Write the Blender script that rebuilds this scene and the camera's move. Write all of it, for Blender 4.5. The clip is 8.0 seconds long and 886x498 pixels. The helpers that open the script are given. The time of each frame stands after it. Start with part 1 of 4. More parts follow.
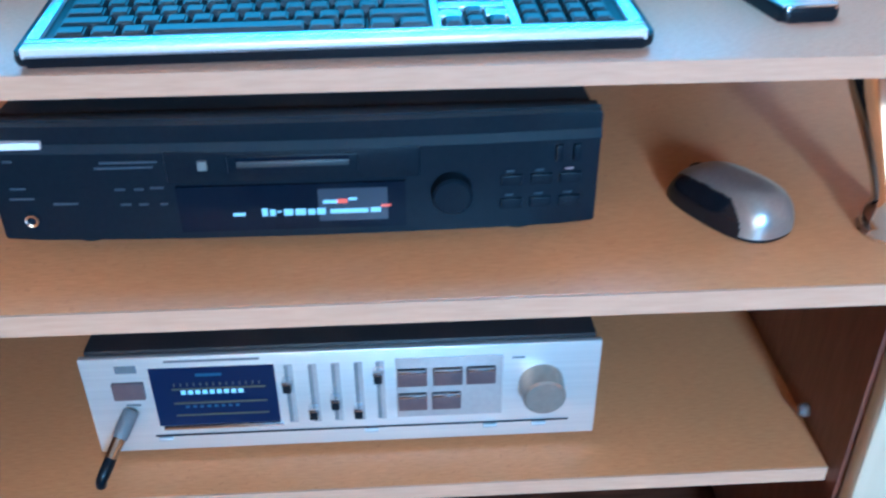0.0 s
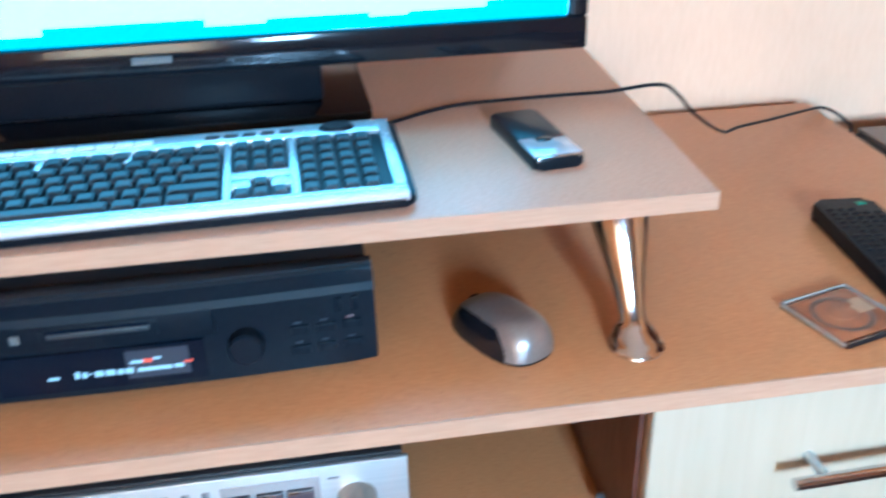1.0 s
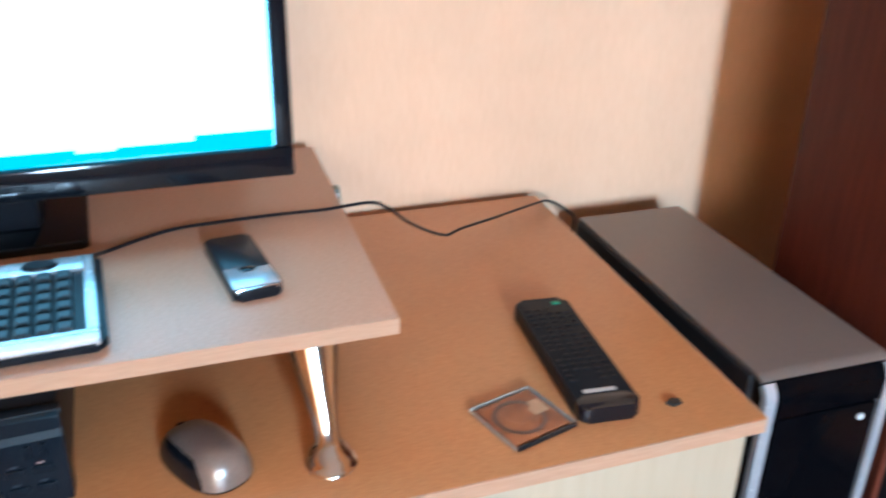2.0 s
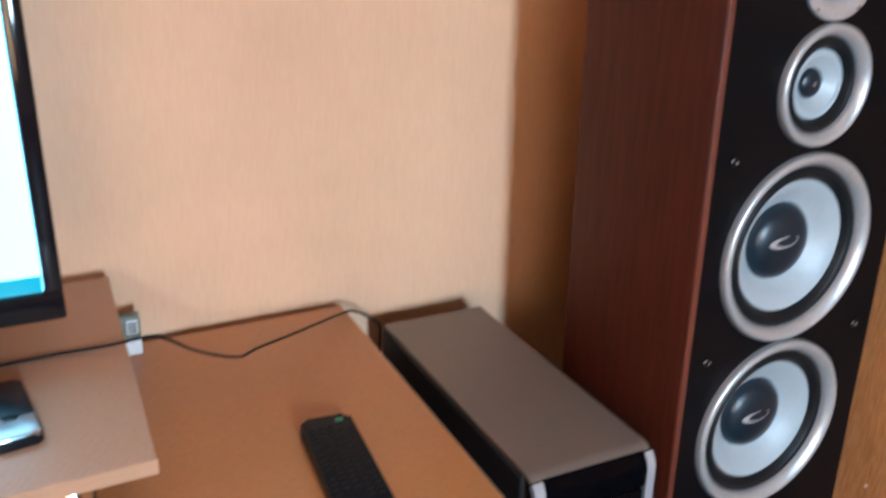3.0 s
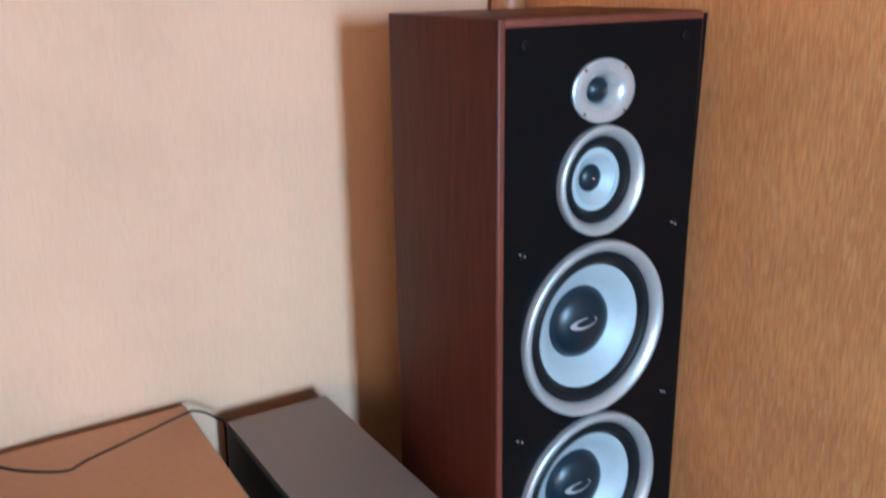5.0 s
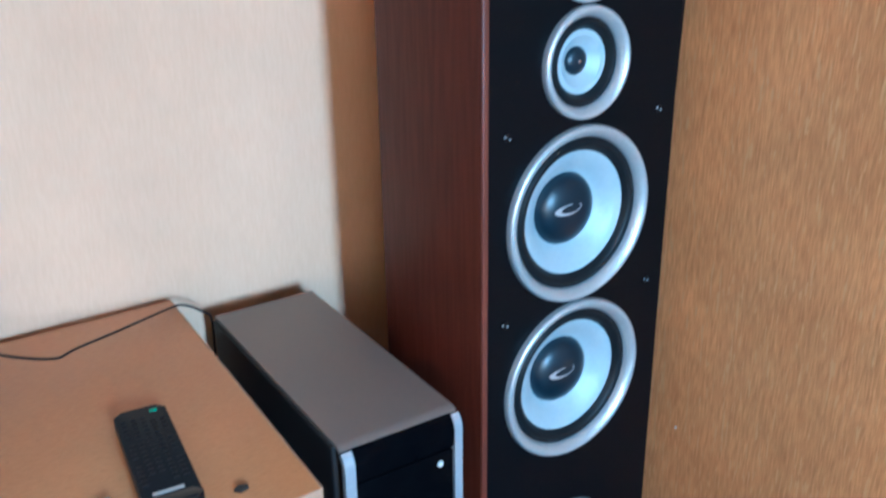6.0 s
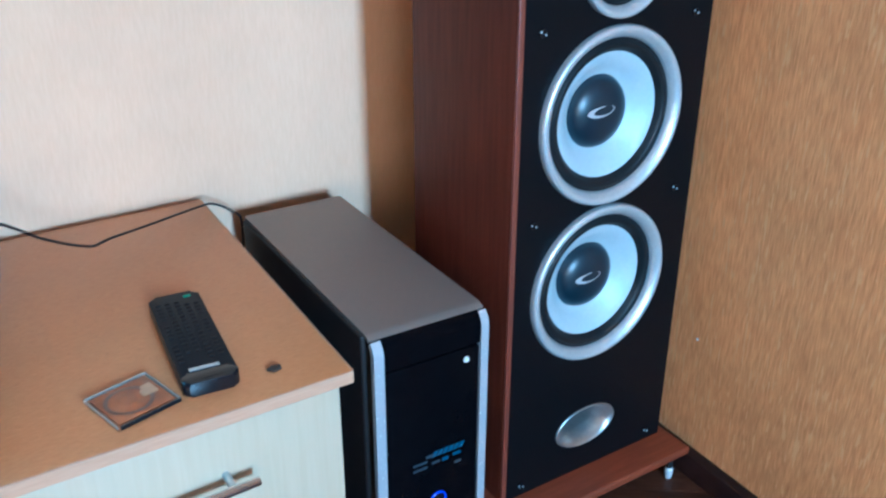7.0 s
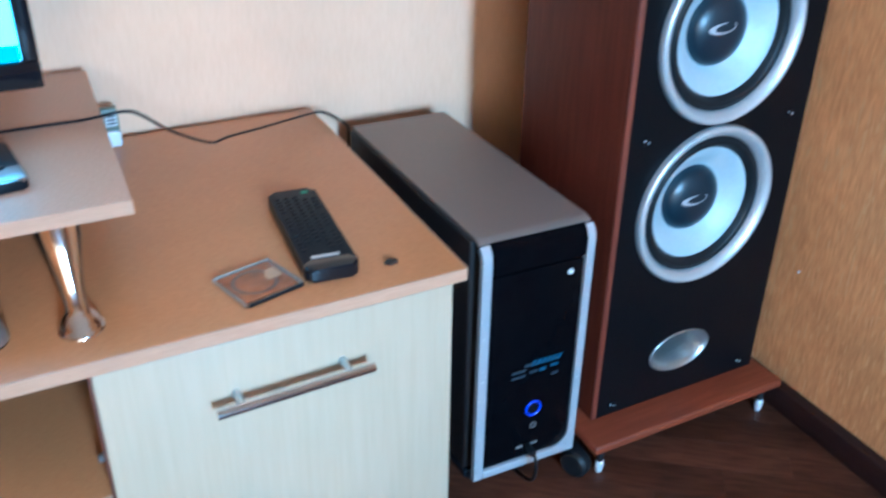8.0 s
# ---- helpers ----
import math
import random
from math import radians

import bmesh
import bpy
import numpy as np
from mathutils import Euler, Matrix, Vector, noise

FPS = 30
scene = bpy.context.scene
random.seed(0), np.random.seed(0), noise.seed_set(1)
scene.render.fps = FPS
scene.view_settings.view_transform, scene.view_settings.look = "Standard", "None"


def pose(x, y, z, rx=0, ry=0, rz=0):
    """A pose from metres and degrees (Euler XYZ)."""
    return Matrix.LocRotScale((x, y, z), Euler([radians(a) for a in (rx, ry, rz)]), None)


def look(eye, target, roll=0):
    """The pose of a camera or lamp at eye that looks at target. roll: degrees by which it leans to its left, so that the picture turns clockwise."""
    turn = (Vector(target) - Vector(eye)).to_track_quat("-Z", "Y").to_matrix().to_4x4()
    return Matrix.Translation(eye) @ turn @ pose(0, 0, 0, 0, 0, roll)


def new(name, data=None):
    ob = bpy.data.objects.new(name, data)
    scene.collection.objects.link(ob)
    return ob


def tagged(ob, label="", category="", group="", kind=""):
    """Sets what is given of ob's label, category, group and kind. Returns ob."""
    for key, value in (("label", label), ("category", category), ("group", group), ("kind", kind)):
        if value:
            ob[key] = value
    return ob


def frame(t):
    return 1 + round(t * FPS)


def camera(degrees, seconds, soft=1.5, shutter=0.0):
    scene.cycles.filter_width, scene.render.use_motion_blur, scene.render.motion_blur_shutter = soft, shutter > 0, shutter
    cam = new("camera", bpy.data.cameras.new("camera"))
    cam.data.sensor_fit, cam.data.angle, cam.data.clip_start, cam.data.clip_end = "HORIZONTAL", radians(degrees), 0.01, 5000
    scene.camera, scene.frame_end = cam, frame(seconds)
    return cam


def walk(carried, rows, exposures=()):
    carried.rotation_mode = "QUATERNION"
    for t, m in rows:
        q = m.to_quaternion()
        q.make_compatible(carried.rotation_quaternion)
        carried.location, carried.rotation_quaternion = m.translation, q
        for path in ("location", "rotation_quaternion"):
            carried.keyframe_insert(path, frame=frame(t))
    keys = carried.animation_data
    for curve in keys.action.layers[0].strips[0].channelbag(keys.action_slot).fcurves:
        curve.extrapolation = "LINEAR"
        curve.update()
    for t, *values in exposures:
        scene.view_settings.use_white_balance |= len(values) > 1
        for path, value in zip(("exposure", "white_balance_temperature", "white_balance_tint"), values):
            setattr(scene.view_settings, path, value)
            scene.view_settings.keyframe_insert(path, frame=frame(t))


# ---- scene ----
cam = camera(52.9, 8.0, soft=2.2, shutter=0.5)
PATH = [
    (0, (0.088, -0.486, 0.864), (0.179, 1.209, -0.194), -0.3),
    (0.2, (0.1092, -0.4984, 0.8836), (0.1966, 1.2021, -0.1646), 0.07),
    (0.5, (0.141, -0.517, 0.913), (0.286, 1.209, -0.086), -1),
    (0.7, (0.1626, -0.5278, 0.9346), (0.35, 1.2052, -0.0435), -0.65),
    (1, (0.195, -0.544, 0.967), (0.456, 1.2, 0.023), -1.5),
    (1.5, (0.263, -0.58, 1.023), (0.667, 1.151, 0.105), 0.7),
    (1.7, (0.286, -0.582, 1.044), (0.779, 1.138, 0.153), 1.3),
    (2.8, (0.419, -0.67, 1.139), (1.245, 0.972, 0.351), 0.7),
    (3, (0.439, -0.684, 1.158), (1.3, 0.974, 0.444), 1),
    (3.3, (0.472, -0.7092, 1.1802), (1.3865, 0.9381, 0.5111), 0.83),
    (3.5, (0.494, -0.726, 1.195), (1.438, 0.909, 0.535), -0.4),
    (4, (0.517, -0.753, 1.232), (1.488, 0.892, 0.641), -1.5),
    (4.2, (0.519, -0.765, 1.247), (1.527, 0.868, 0.683), -1.4),
    (4.6, (0.531, -0.782, 1.253), (1.566, 0.84, 0.722), -1.2),
    (5.3, (0.554, -0.807, 1.211), (1.592, 0.777, 0.567), -0.6),
    (5.5, (0.55, -0.803, 1.204), (1.608, 0.76, 0.541), -0.7),
    (6, (0.538, -0.813, 1.178), (1.568, 0.731, 0.432), -0.9),
    (6.2, (0.5328, -0.8166, 1.1664), (1.527, 0.7313, 0.3823), -0.92),
    (6.5, (0.525, -0.822, 1.149), (1.511, 0.713, 0.329), -0.7),
    (6.7, (0.5162, -0.8248, 1.1382), (1.5153, 0.6939, 0.3042), 0.06),
    (7, (0.503, -0.829, 1.122), (1.473, 0.692, 0.258), 0.1),
    (7.5, (0.478, -0.832, 1.107), (1.424, 0.687, 0.214), 0),
    (7.7, (0.4572, -0.8324, 1.0938), (1.3517, 0.7021, 0.1772), 0.3),
    (8, (0.426, -0.833, 1.074), (1.246, 0.716, 0.11), 0.9),
]
EXPOSURES = [(0.0, -0.13, 3780, -9), (1.0, 0.05, 4350, -6), (1.7, -0.02, 4800, -2), (2.8, -0.62, 5600, 5), (4.2, -0.67, 5500, 4), (5.5, -0.42, 4250, -8), (7.0, -0.24, 3980, -12), (8.0, -0.19, 4060, -9)]
walk(cam, [(t, look(eye, target, roll)) for t, eye, target, roll in PATH], EXPOSURES)

# ---- light: daylight from a small window far behind the camera, plus an added fill lamp ----
world = bpy.data.worlds.new("sky")
scene.world = world
world.use_nodes = True
sky = world.node_tree.nodes.new("ShaderNodeTexSky")
sky.sky_type, sky.sun_disc = "NISHITA", False
sky.sun_elevation, sky.sun_rotation = radians(20), radians(120)
world.node_tree.nodes["Background"].inputs["Strength"].default_value = 0.1
world.node_tree.links.new(sky.outputs["Color"], world.node_tree.nodes["Background"].inputs["Color"])
BACK, SOUTH, WEST, EAST, TOP = 0.671, -3.2, -1.7, 2.5, 2.6
WIN_X, WIN_Z, WIN_W, WIN_H = 0.52, 1.33, 0.36, 0.66
win = new("window_light", bpy.data.lights.new("window_light", "AREA"))
win.data.shape, win.data.size, win.data.size_y, win.data.energy = "RECTANGLE", WIN_W - 0.04, WIN_H - 0.04, 76
win.data.color = (0.74, 0.88, 1.0)
win.data.spread = radians(120)  # narrowed and aimed low right, to dim the wall's upper left
win.matrix_world = look((WIN_X, -3.19, WIN_Z), (0.95, BACK, 0.38))
CUR_X0, CUR_X1, CUR_Z0, CUR_Z1 = -1.25, -0.05, 0.50, 1.72  # invented opening in the same wall, for a fill lamp
# fill lamp added to brighten the wall's shadow and the speaker side
fill_lamp = new("added_fill_light", bpy.data.lights.new("added_fill_light", "AREA"))
fill_lamp.data.shape, fill_lamp.data.size, fill_lamp.data.size_y, fill_lamp.data.energy = "RECTANGLE", CUR_X1 - CUR_X0 - 0.06, CUR_Z1 - CUR_Z0 - 0.06, 120
fill_lamp.data.color = (0.95, 0.97, 1.0)
fill_lamp.matrix_world = look(((CUR_X0 + CUR_X1) / 2, -3.30, (CUR_Z0 + CUR_Z1) / 2), ((CUR_X0 + CUR_X1) / 2, 0.0, (CUR_Z0 + CUR_Z1) / 2))


# ---- materials ----
def mat(name, color=(0.5, 0.5, 0.5), rough=0.5, metal=0.0, color2=None, stretch=(1, 1, 1), scale=20.0,
        bump=0.0, bump_scale=200.0, rvar=0.0, blotch=0.0, coat=0.0, island=0.0, spec=0.5, fleck=None, fleck_at=0.68):
    """A surface: base colour varied at two scales, roughness variation and fine relief."""
    m = bpy.data.materials.new(name)
    m.use_nodes = True
    nt = m.node_tree
    b = nt.nodes["Principled BSDF"]
    b.inputs["Roughness"].default_value = rough
    b.inputs["Metallic"].default_value = metal
    b.inputs["Coat Weight"].default_value = coat
    b.inputs["Coat Roughness"].default_value = 0.45
    b.inputs["Specular IOR Level"].default_value = spec
    tc = nt.nodes.new("ShaderNodeTexCoord")
    mp = nt.nodes.new("ShaderNodeMapping")
    mp.inputs["Scale"].default_value = stretch
    nt.links.new(tc.outputs["Object"], mp.inputs["Vector"])
    fine = nt.nodes.new("ShaderNodeTexNoise")
    fine.inputs["Scale"].default_value, fine.inputs["Detail"].default_value = scale, 6
    nt.links.new(mp.outputs["Vector"], fine.inputs["Vector"])
    ramp = nt.nodes.new("ShaderNodeMapRange")
    ramp.inputs["From Min"].default_value, ramp.inputs["From Max"].default_value = 0.32, 0.68
    nt.links.new(fine.outputs["Fac"], ramp.inputs["Value"])
    c2 = color2 or tuple(c * 0.86 for c in color)
    mx = nt.nodes.new("ShaderNodeMix")
    mx.data_type = "RGBA"
    mx.inputs["A"].default_value, mx.inputs["B"].default_value = (*color, 1), (*c2, 1)
    nt.links.new(ramp.outputs["Result"], mx.inputs["Factor"])
    out = mx.outputs["Result"]
    if blotch or island:
        big = nt.nodes.new("ShaderNodeTexNoise")
        big.inputs["Scale"].default_value, big.inputs["Detail"].default_value = 3.0, 3
        nt.links.new(tc.outputs["Object"], big.inputs["Vector"])
        hsv = nt.nodes.new("ShaderNodeHueSaturation")
        rng = nt.nodes.new("ShaderNodeMapRange")
        rng.inputs["From Min"].default_value, rng.inputs["From Max"].default_value = 0.3, 0.7
        rng.inputs["To Min"].default_value, rng.inputs["To Max"].default_value = 1 - blotch, 1 + blotch
        nt.links.new(big.outputs["Fac"], rng.inputs["Value"])
        val = rng.outputs["Result"]
        if island:
            info = nt.nodes.new("ShaderNodeObjectInfo")
            r2 = nt.nodes.new("ShaderNodeMapRange")
            r2.inputs["To Min"].default_value, r2.inputs["To Max"].default_value = 1 - island, 1 + island
            nt.links.new(info.outputs["Random"], r2.inputs["Value"])
            mul = nt.nodes.new("ShaderNodeMath")
            mul.operation = "MULTIPLY"
            nt.links.new(val, mul.inputs[0])
            nt.links.new(r2.outputs["Result"], mul.inputs[1])
            val = mul.outputs[0]
        nt.links.new(val, hsv.inputs["Value"])
        nt.links.new(out, hsv.inputs["Color"])
        out = hsv.outputs["Color"]
    if fleck:
        fn = nt.nodes.new("ShaderNodeTexNoise")
        fn.inputs["Scale"].default_value, fn.inputs["Detail"].default_value = 170.0, 2
        fm = nt.nodes.new("ShaderNodeMapping")
        fm.inputs["Scale"].default_value = (1, 1, 0.14)
        nt.links.new(tc.outputs["Object"], fm.inputs["Vector"])
        nt.links.new(fm.outputs["Vector"], fn.inputs["Vector"])
        fr = nt.nodes.new("ShaderNodeMapRange")
        fr.inputs["From Min"].default_value, fr.inputs["From Max"].default_value = fleck_at, fleck_at + 0.06
        nt.links.new(fn.outputs["Fac"], fr.inputs["Value"])
        fx_ = nt.nodes.new("ShaderNodeMix")
        fx_.data_type = "RGBA"
        fx_.inputs["B"].default_value = (*fleck, 1)
        nt.links.new(out, fx_.inputs["A"])
        nt.links.new(fr.outputs["Result"], fx_.inputs["Factor"])
        out = fx_.outputs["Result"]
    nt.links.new(out, b.inputs["Base Color"])
    if rvar:
        rr = nt.nodes.new("ShaderNodeMapRange")
        rr.inputs["To Min"].default_value, rr.inputs["To Max"].default_value = max(0.02, rough - rvar), rough + rvar
        nt.links.new(fine.outputs["Fac"], rr.inputs["Value"])
        nt.links.new(rr.outputs["Result"], b.inputs["Roughness"])
    if bump:
        bn = nt.nodes.new("ShaderNodeTexNoise")
        bn.inputs["Scale"].default_value, bn.inputs["Detail"].default_value = bump_scale, 4
        nt.links.new(mp.outputs["Vector"], bn.inputs["Vector"])
        bp = nt.nodes.new("ShaderNodeBump")
        bp.inputs["Strength"].default_value, bp.inputs["Distance"].default_value = bump, 0.002
        nt.links.new(bn.outputs["Fac"], bp.inputs["Height"])
        nt.links.new(bp.outputs["Normal"], b.inputs["Normal"])
    return m


def glow(name, color, strength):
    m = bpy.data.materials.new(name)
    m.use_nodes = True
    b = m.node_tree.nodes["Principled BSDF"]
    b.inputs["Base Color"].default_value = (0.02, 0.02, 0.02, 1)
    b.inputs["Roughness"].default_value = 0.25
    b.inputs["Emission Color"].default_value = (*color, 1)
    b.inputs["Emission Strength"].default_value = strength
    return m


def clear(name, color=(1, 1, 1), rough=0.05):
    m = bpy.data.materials.new(name)
    m.use_nodes = True
    b = m.node_tree.nodes["Principled BSDF"]
    b.inputs["Base Color"].default_value = (*color, 1)
    b.inputs["Roughness"].default_value = rough
    b.inputs["Transmission Weight"].default_value = 1.0
    b.inputs["IOR"].default_value = 1.12
    return m


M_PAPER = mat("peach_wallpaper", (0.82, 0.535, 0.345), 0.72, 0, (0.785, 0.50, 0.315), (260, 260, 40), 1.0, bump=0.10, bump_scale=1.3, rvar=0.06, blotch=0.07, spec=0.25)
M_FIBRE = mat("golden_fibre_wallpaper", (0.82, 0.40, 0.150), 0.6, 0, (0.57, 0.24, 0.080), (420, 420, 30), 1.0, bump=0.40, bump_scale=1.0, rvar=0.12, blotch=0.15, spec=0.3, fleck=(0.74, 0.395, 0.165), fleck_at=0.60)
# for unseen surfaces; kept pale and warm to lift the bounced light
M_PLASTER = mat("plaster", (0.84, 0.67, 0.50), 0.9, 0, None, (1, 1, 1), 30, bump=0.2, blotch=0.03)
M_DESK = mat("beech_laminate", (0.57, 0.262, 0.100), 0.34, 0, (0.485, 0.207, 0.074), (22, 150, 150), 4.0, bump=0.012, bump_scale=30, rvar=0.06, blotch=0.09, fleck=(0.47, 0.200, 0.073), fleck_at=0.63)
M_RISER = mat("riser_laminate", (0.55, 0.335, 0.225), 0.38, 0, (0.47, 0.275, 0.175), (45, 120, 120), 4.0, bump=0.035, bump_scale=30, rvar=0.08, blotch=0.05)
M_EDGE = mat("edge_banding", (0.53, 0.325, 0.205), 0.42, 0, (0.475, 0.28, 0.17), (6, 30, 60), 6.0, rvar=0.06)
# beech panels, given a dark red-brown for the shade under the top
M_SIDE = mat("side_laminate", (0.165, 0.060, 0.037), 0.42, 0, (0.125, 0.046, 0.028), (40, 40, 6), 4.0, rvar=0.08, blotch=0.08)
# near-black colour stands in for the shade deep in the desk bay
M_BAY_SHADE = mat("shaded_bay_back", (0.07, 0.045, 0.035), 0.7, 0, (0.055, 0.035, 0.028), (1, 1, 1), 80)
M_CREAM = mat("cream_laminate", (0.52, 0.43, 0.305), 0.36, 0, (0.485, 0.395, 0.27), (60, 60, 4), 2.0, bump=0.03, bump_scale=8, rvar=0.06, blotch=0.03)
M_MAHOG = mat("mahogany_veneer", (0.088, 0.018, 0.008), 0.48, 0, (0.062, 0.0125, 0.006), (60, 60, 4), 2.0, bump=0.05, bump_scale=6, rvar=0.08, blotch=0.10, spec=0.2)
# the cabinet's mahogany again, coloured lighter for light catching its front edge
M_MAHOG_LIT = mat("mahogany_lit_edge", (0.165, 0.046, 0.027), 0.36, 0, (0.135, 0.037, 0.022), (60, 60, 4), 2.0, rvar=0.08)
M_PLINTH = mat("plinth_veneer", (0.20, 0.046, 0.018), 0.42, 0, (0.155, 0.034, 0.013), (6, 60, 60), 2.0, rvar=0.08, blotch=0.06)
M_BAFFLE = mat("black_baffle", (0.004, 0.004, 0.005), 0.42, 0, (0.005, 0.005, 0.006), (1, 1, 1), 300, bump=0.05, bump_scale=900, spec=0.09)
M_BLACK = mat("black_plastic", (0.007, 0.008, 0.011), 0.30, 0, (0.010, 0.011, 0.014), (1, 1, 1), 250, bump=0.06, bump_scale=1200, spec=0.16)
M_DECK = mat("satin_black_panel", (0.006, 0.009, 0.014), 0.36, 0, (0.008, 0.011, 0.016), (1, 1, 1), 250, bump=0.05, bump_scale=1200, spec=0.09)
# lighter, bluer than the panel: the slope's reflection put into its colour
M_SLOPE = mat("fascia_sheen", (0.012, 0.018, 0.024), 0.36, 0, (0.014, 0.020, 0.027), (1, 1, 1), 250, bump=0.05, bump_scale=1200, spec=0.18)
M_GLOSSB = mat("gloss_black", (0.006, 0.007, 0.010), 0.09, 0, (0.008, 0.009, 0.012), (1, 1, 1), 40, rvar=0.03)
M_PCBLK = mat("piano_black", (0.002, 0.002, 0.003), 0.16, 0, (0.003, 0.003, 0.004), (1, 1, 1), 40, rvar=0.03, spec=0.05)
M_FROST = mat("frosted_plastic", (0.42, 0.34, 0.27), 0.45, 0, (0.30, 0.24, 0.19), (1, 1, 1), 200)
M_GOLD = mat("gold_print", (0.085, 0.075, 0.045), 0.4)
M_RUBBER = mat("rubber", (0.007, 0.008, 0.009), 0.5, 0, (0.010, 0.011, 0.013), (1, 1, 1), 120, spec=0.25)
M_CAP = mat("dust_cap", (0.004, 0.014, 0.024), 0.36, 0, (0.005, 0.016, 0.027), (1, 1, 1), 60, rvar=0.03, spec=0.55)
M_SILVER = mat("silver_paint", (0.60, 0.645, 0.67), 0.36, 0.55, (0.54, 0.585, 0.61), (1, 1, 1), 200, rvar=0.05)
M_PORT = mat("port_silver", (0.46, 0.48, 0.48), 0.34, 0.85, (0.41, 0.43, 0.43), (1, 1, 1), 200, rvar=0.05)
M_CONE = mat("cone_silver", (0.46, 0.55, 0.60), 0.5, 0.12, (0.43, 0.52, 0.57), (1, 1, 1), 150, rvar=0.05)
M_ALU = mat("brushed_aluminium", (0.78, 0.775, 0.75), 0.34, 0.65, (0.71, 0.705, 0.68), (3, 400, 400), 1.0, bump=0.04, bump_scale=2, rvar=0.05)
M_CHROME = mat("chrome", (0.66, 0.66, 0.68), 0.10, 1.0, (0.62, 0.62, 0.64), (1, 1, 1), 60, rvar=0.02)
M_KNOB = mat("champagne_metal", (0.42, 0.36, 0.30), 0.34, 0.7, (0.37, 0.32, 0.26), (1, 1, 1), 200, rvar=0.05)
M_TAUPE = mat("taupe_steel", (0.215, 0.172, 0.145), 0.45, 0.15, (0.19, 0.152, 0.130), (1, 1, 1), 500, bump=0.12, bump_scale=900, rvar=0.06, blotch=0.04)
M_STEELB = mat("dark_steel", (0.020, 0.018, 0.019), 0.42, 0.1, (0.025, 0.022, 0.022), (1, 1, 1), 300, rvar=0.06, spec=0.3)
M_PCSIDE = mat("black_painted_steel", (0.011, 0.009, 0.009), 0.45, 0.0, (0.014, 0.012, 0.012), (1, 1, 1), 300, bump=0.08, bump_scale=900, rvar=0.06, spec=0.25)
M_PCSIL = mat("pc_silver", (0.64, 0.68, 0.73), 0.26, 0.5, (0.60, 0.64, 0.69), (1, 1, 1), 300, rvar=0.04)
M_GREY = mat("grey_plastic", (0.17, 0.17, 0.175), 0.45, 0.1, (0.145, 0.145, 0.15), (1, 1, 1), 200)
M_GREYD = mat("dark_grey_rubber", (0.030, 0.034, 0.038), 0.5, 0, None, (1, 1, 1), 200)
M_MAUVE = mat("mauve_panel", (0.40, 0.375, 0.36), 0.45, 0.3, (0.36, 0.335, 0.32), (1, 1, 1), 200)
M_BUTTON = mat("brown_button", (0.11, 0.075, 0.08), 0.3, 0.2, (0.13, 0.09, 0.09), (1, 1, 1), 200)
M_GLASSD = mat("dark_display", (0.004, 0.006, 0.013), 0.14, 0, (0.006, 0.009, 0.016), (1, 1, 1), 20, spec=0.10)
M_WHITE = mat("white_plastic", (0.72, 0.74, 0.74), 0.4, 0, (0.68, 0.70, 0.70), (1, 1, 1), 100)
M_MARK = mat("white_print", (0.70, 0.72, 0.75), 0.5)
M_DIM = mat("grey_print", (0.035, 0.045, 0.06), 0.5)
M_DIM2 = mat("pale_grey_print", (0.12, 0.13, 0.13), 0.5)
M_BLUEP = mat("blue_print", (0.025, 0.075, 0.14), 0.4)
M_FLOOR = mat("parquet", (0.100, 0.036, 0.019), 0.48, 0, (0.050, 0.018, 0.009), (8, 60, 30), 2.0, bump=0.06, bump_scale=6, rvar=0.1, blotch=0.35, island=0.32, spec=0.2)
M_BASE = mat("dark_baseboard", (0.028, 0.012, 0.010), 0.5, 0, (0.021, 0.009, 0.008), (5, 5, 60), 3.0, rvar=0.08, spec=0.2)
M_KEY = mat("key_black", (0.012, 0.014, 0.018), 0.34, 0, (0.017, 0.019, 0.023), (1, 1, 1), 400, rvar=0.05, spec=0.35)
M_KBSIL = mat("keyboard_silver", (0.60, 0.63, 0.66), 0.26, 0.6, (0.56, 0.59, 0.62), (1, 1, 1), 300, rvar=0.04)
M_MEDIA = mat("bright_silver_plastic", (0.80, 0.82, 0.84), 0.34, 0.35, (0.76, 0.78, 0.80), (1, 1, 1), 300, rvar=0.04)
M_MOUSE = mat("mouse_silver", (0.38, 0.365, 0.345), 0.34, 0.75, (0.34, 0.325, 0.305), (1, 1, 1), 300, rvar=0.04)
M_PHONE = mat("phone_silver", (0.62, 0.64, 0.68), 0.22, 0.5, (0.58, 0.60, 0.64), (1, 1, 1), 300)
M_DISC = mat("amber_disc", (0.42, 0.125, 0.038), 0.25, 0.1, (0.24, 0.066, 0.022), (1, 1, 1), 60, blotch=0.2)
M_DISC2 = mat("tan_label", (0.55, 0.29, 0.14), 0.4, 0, None, (1, 1, 1), 60)
M_PIPE = mat("painted_pipe", (0.52, 0.24, 0.10), 0.4, 0, None, (1, 1, 1), 40, blotch=0.06)
M_PRINT = mat("dark_red_print", (0.16, 0.05, 0.06), 0.3, 0, (0.40, 0.34, 0.32), (1, 1, 1), 45.0)
M_ADAPT = mat("green_grey_plastic", (0.18, 0.20, 0.16), 0.45, 0, (0.13, 0.15, 0.12), (1, 1, 1), 150)
M_CLEAR = clear("clear_plastic", (0.94, 0.94, 0.95))
M_SCREEN = glow("screen_white", (0.34, 0.76, 1.0), 5.2)
M_CYAN = glow("screen_cyan", (0.02, 0.62, 0.85), 1.3)
M_VFD = glow("display_blue_white", (0.62, 0.85, 1.0), 1.0)
M_VFDB = glow("display_haze", (0.10, 0.13, 0.22), 0.28)
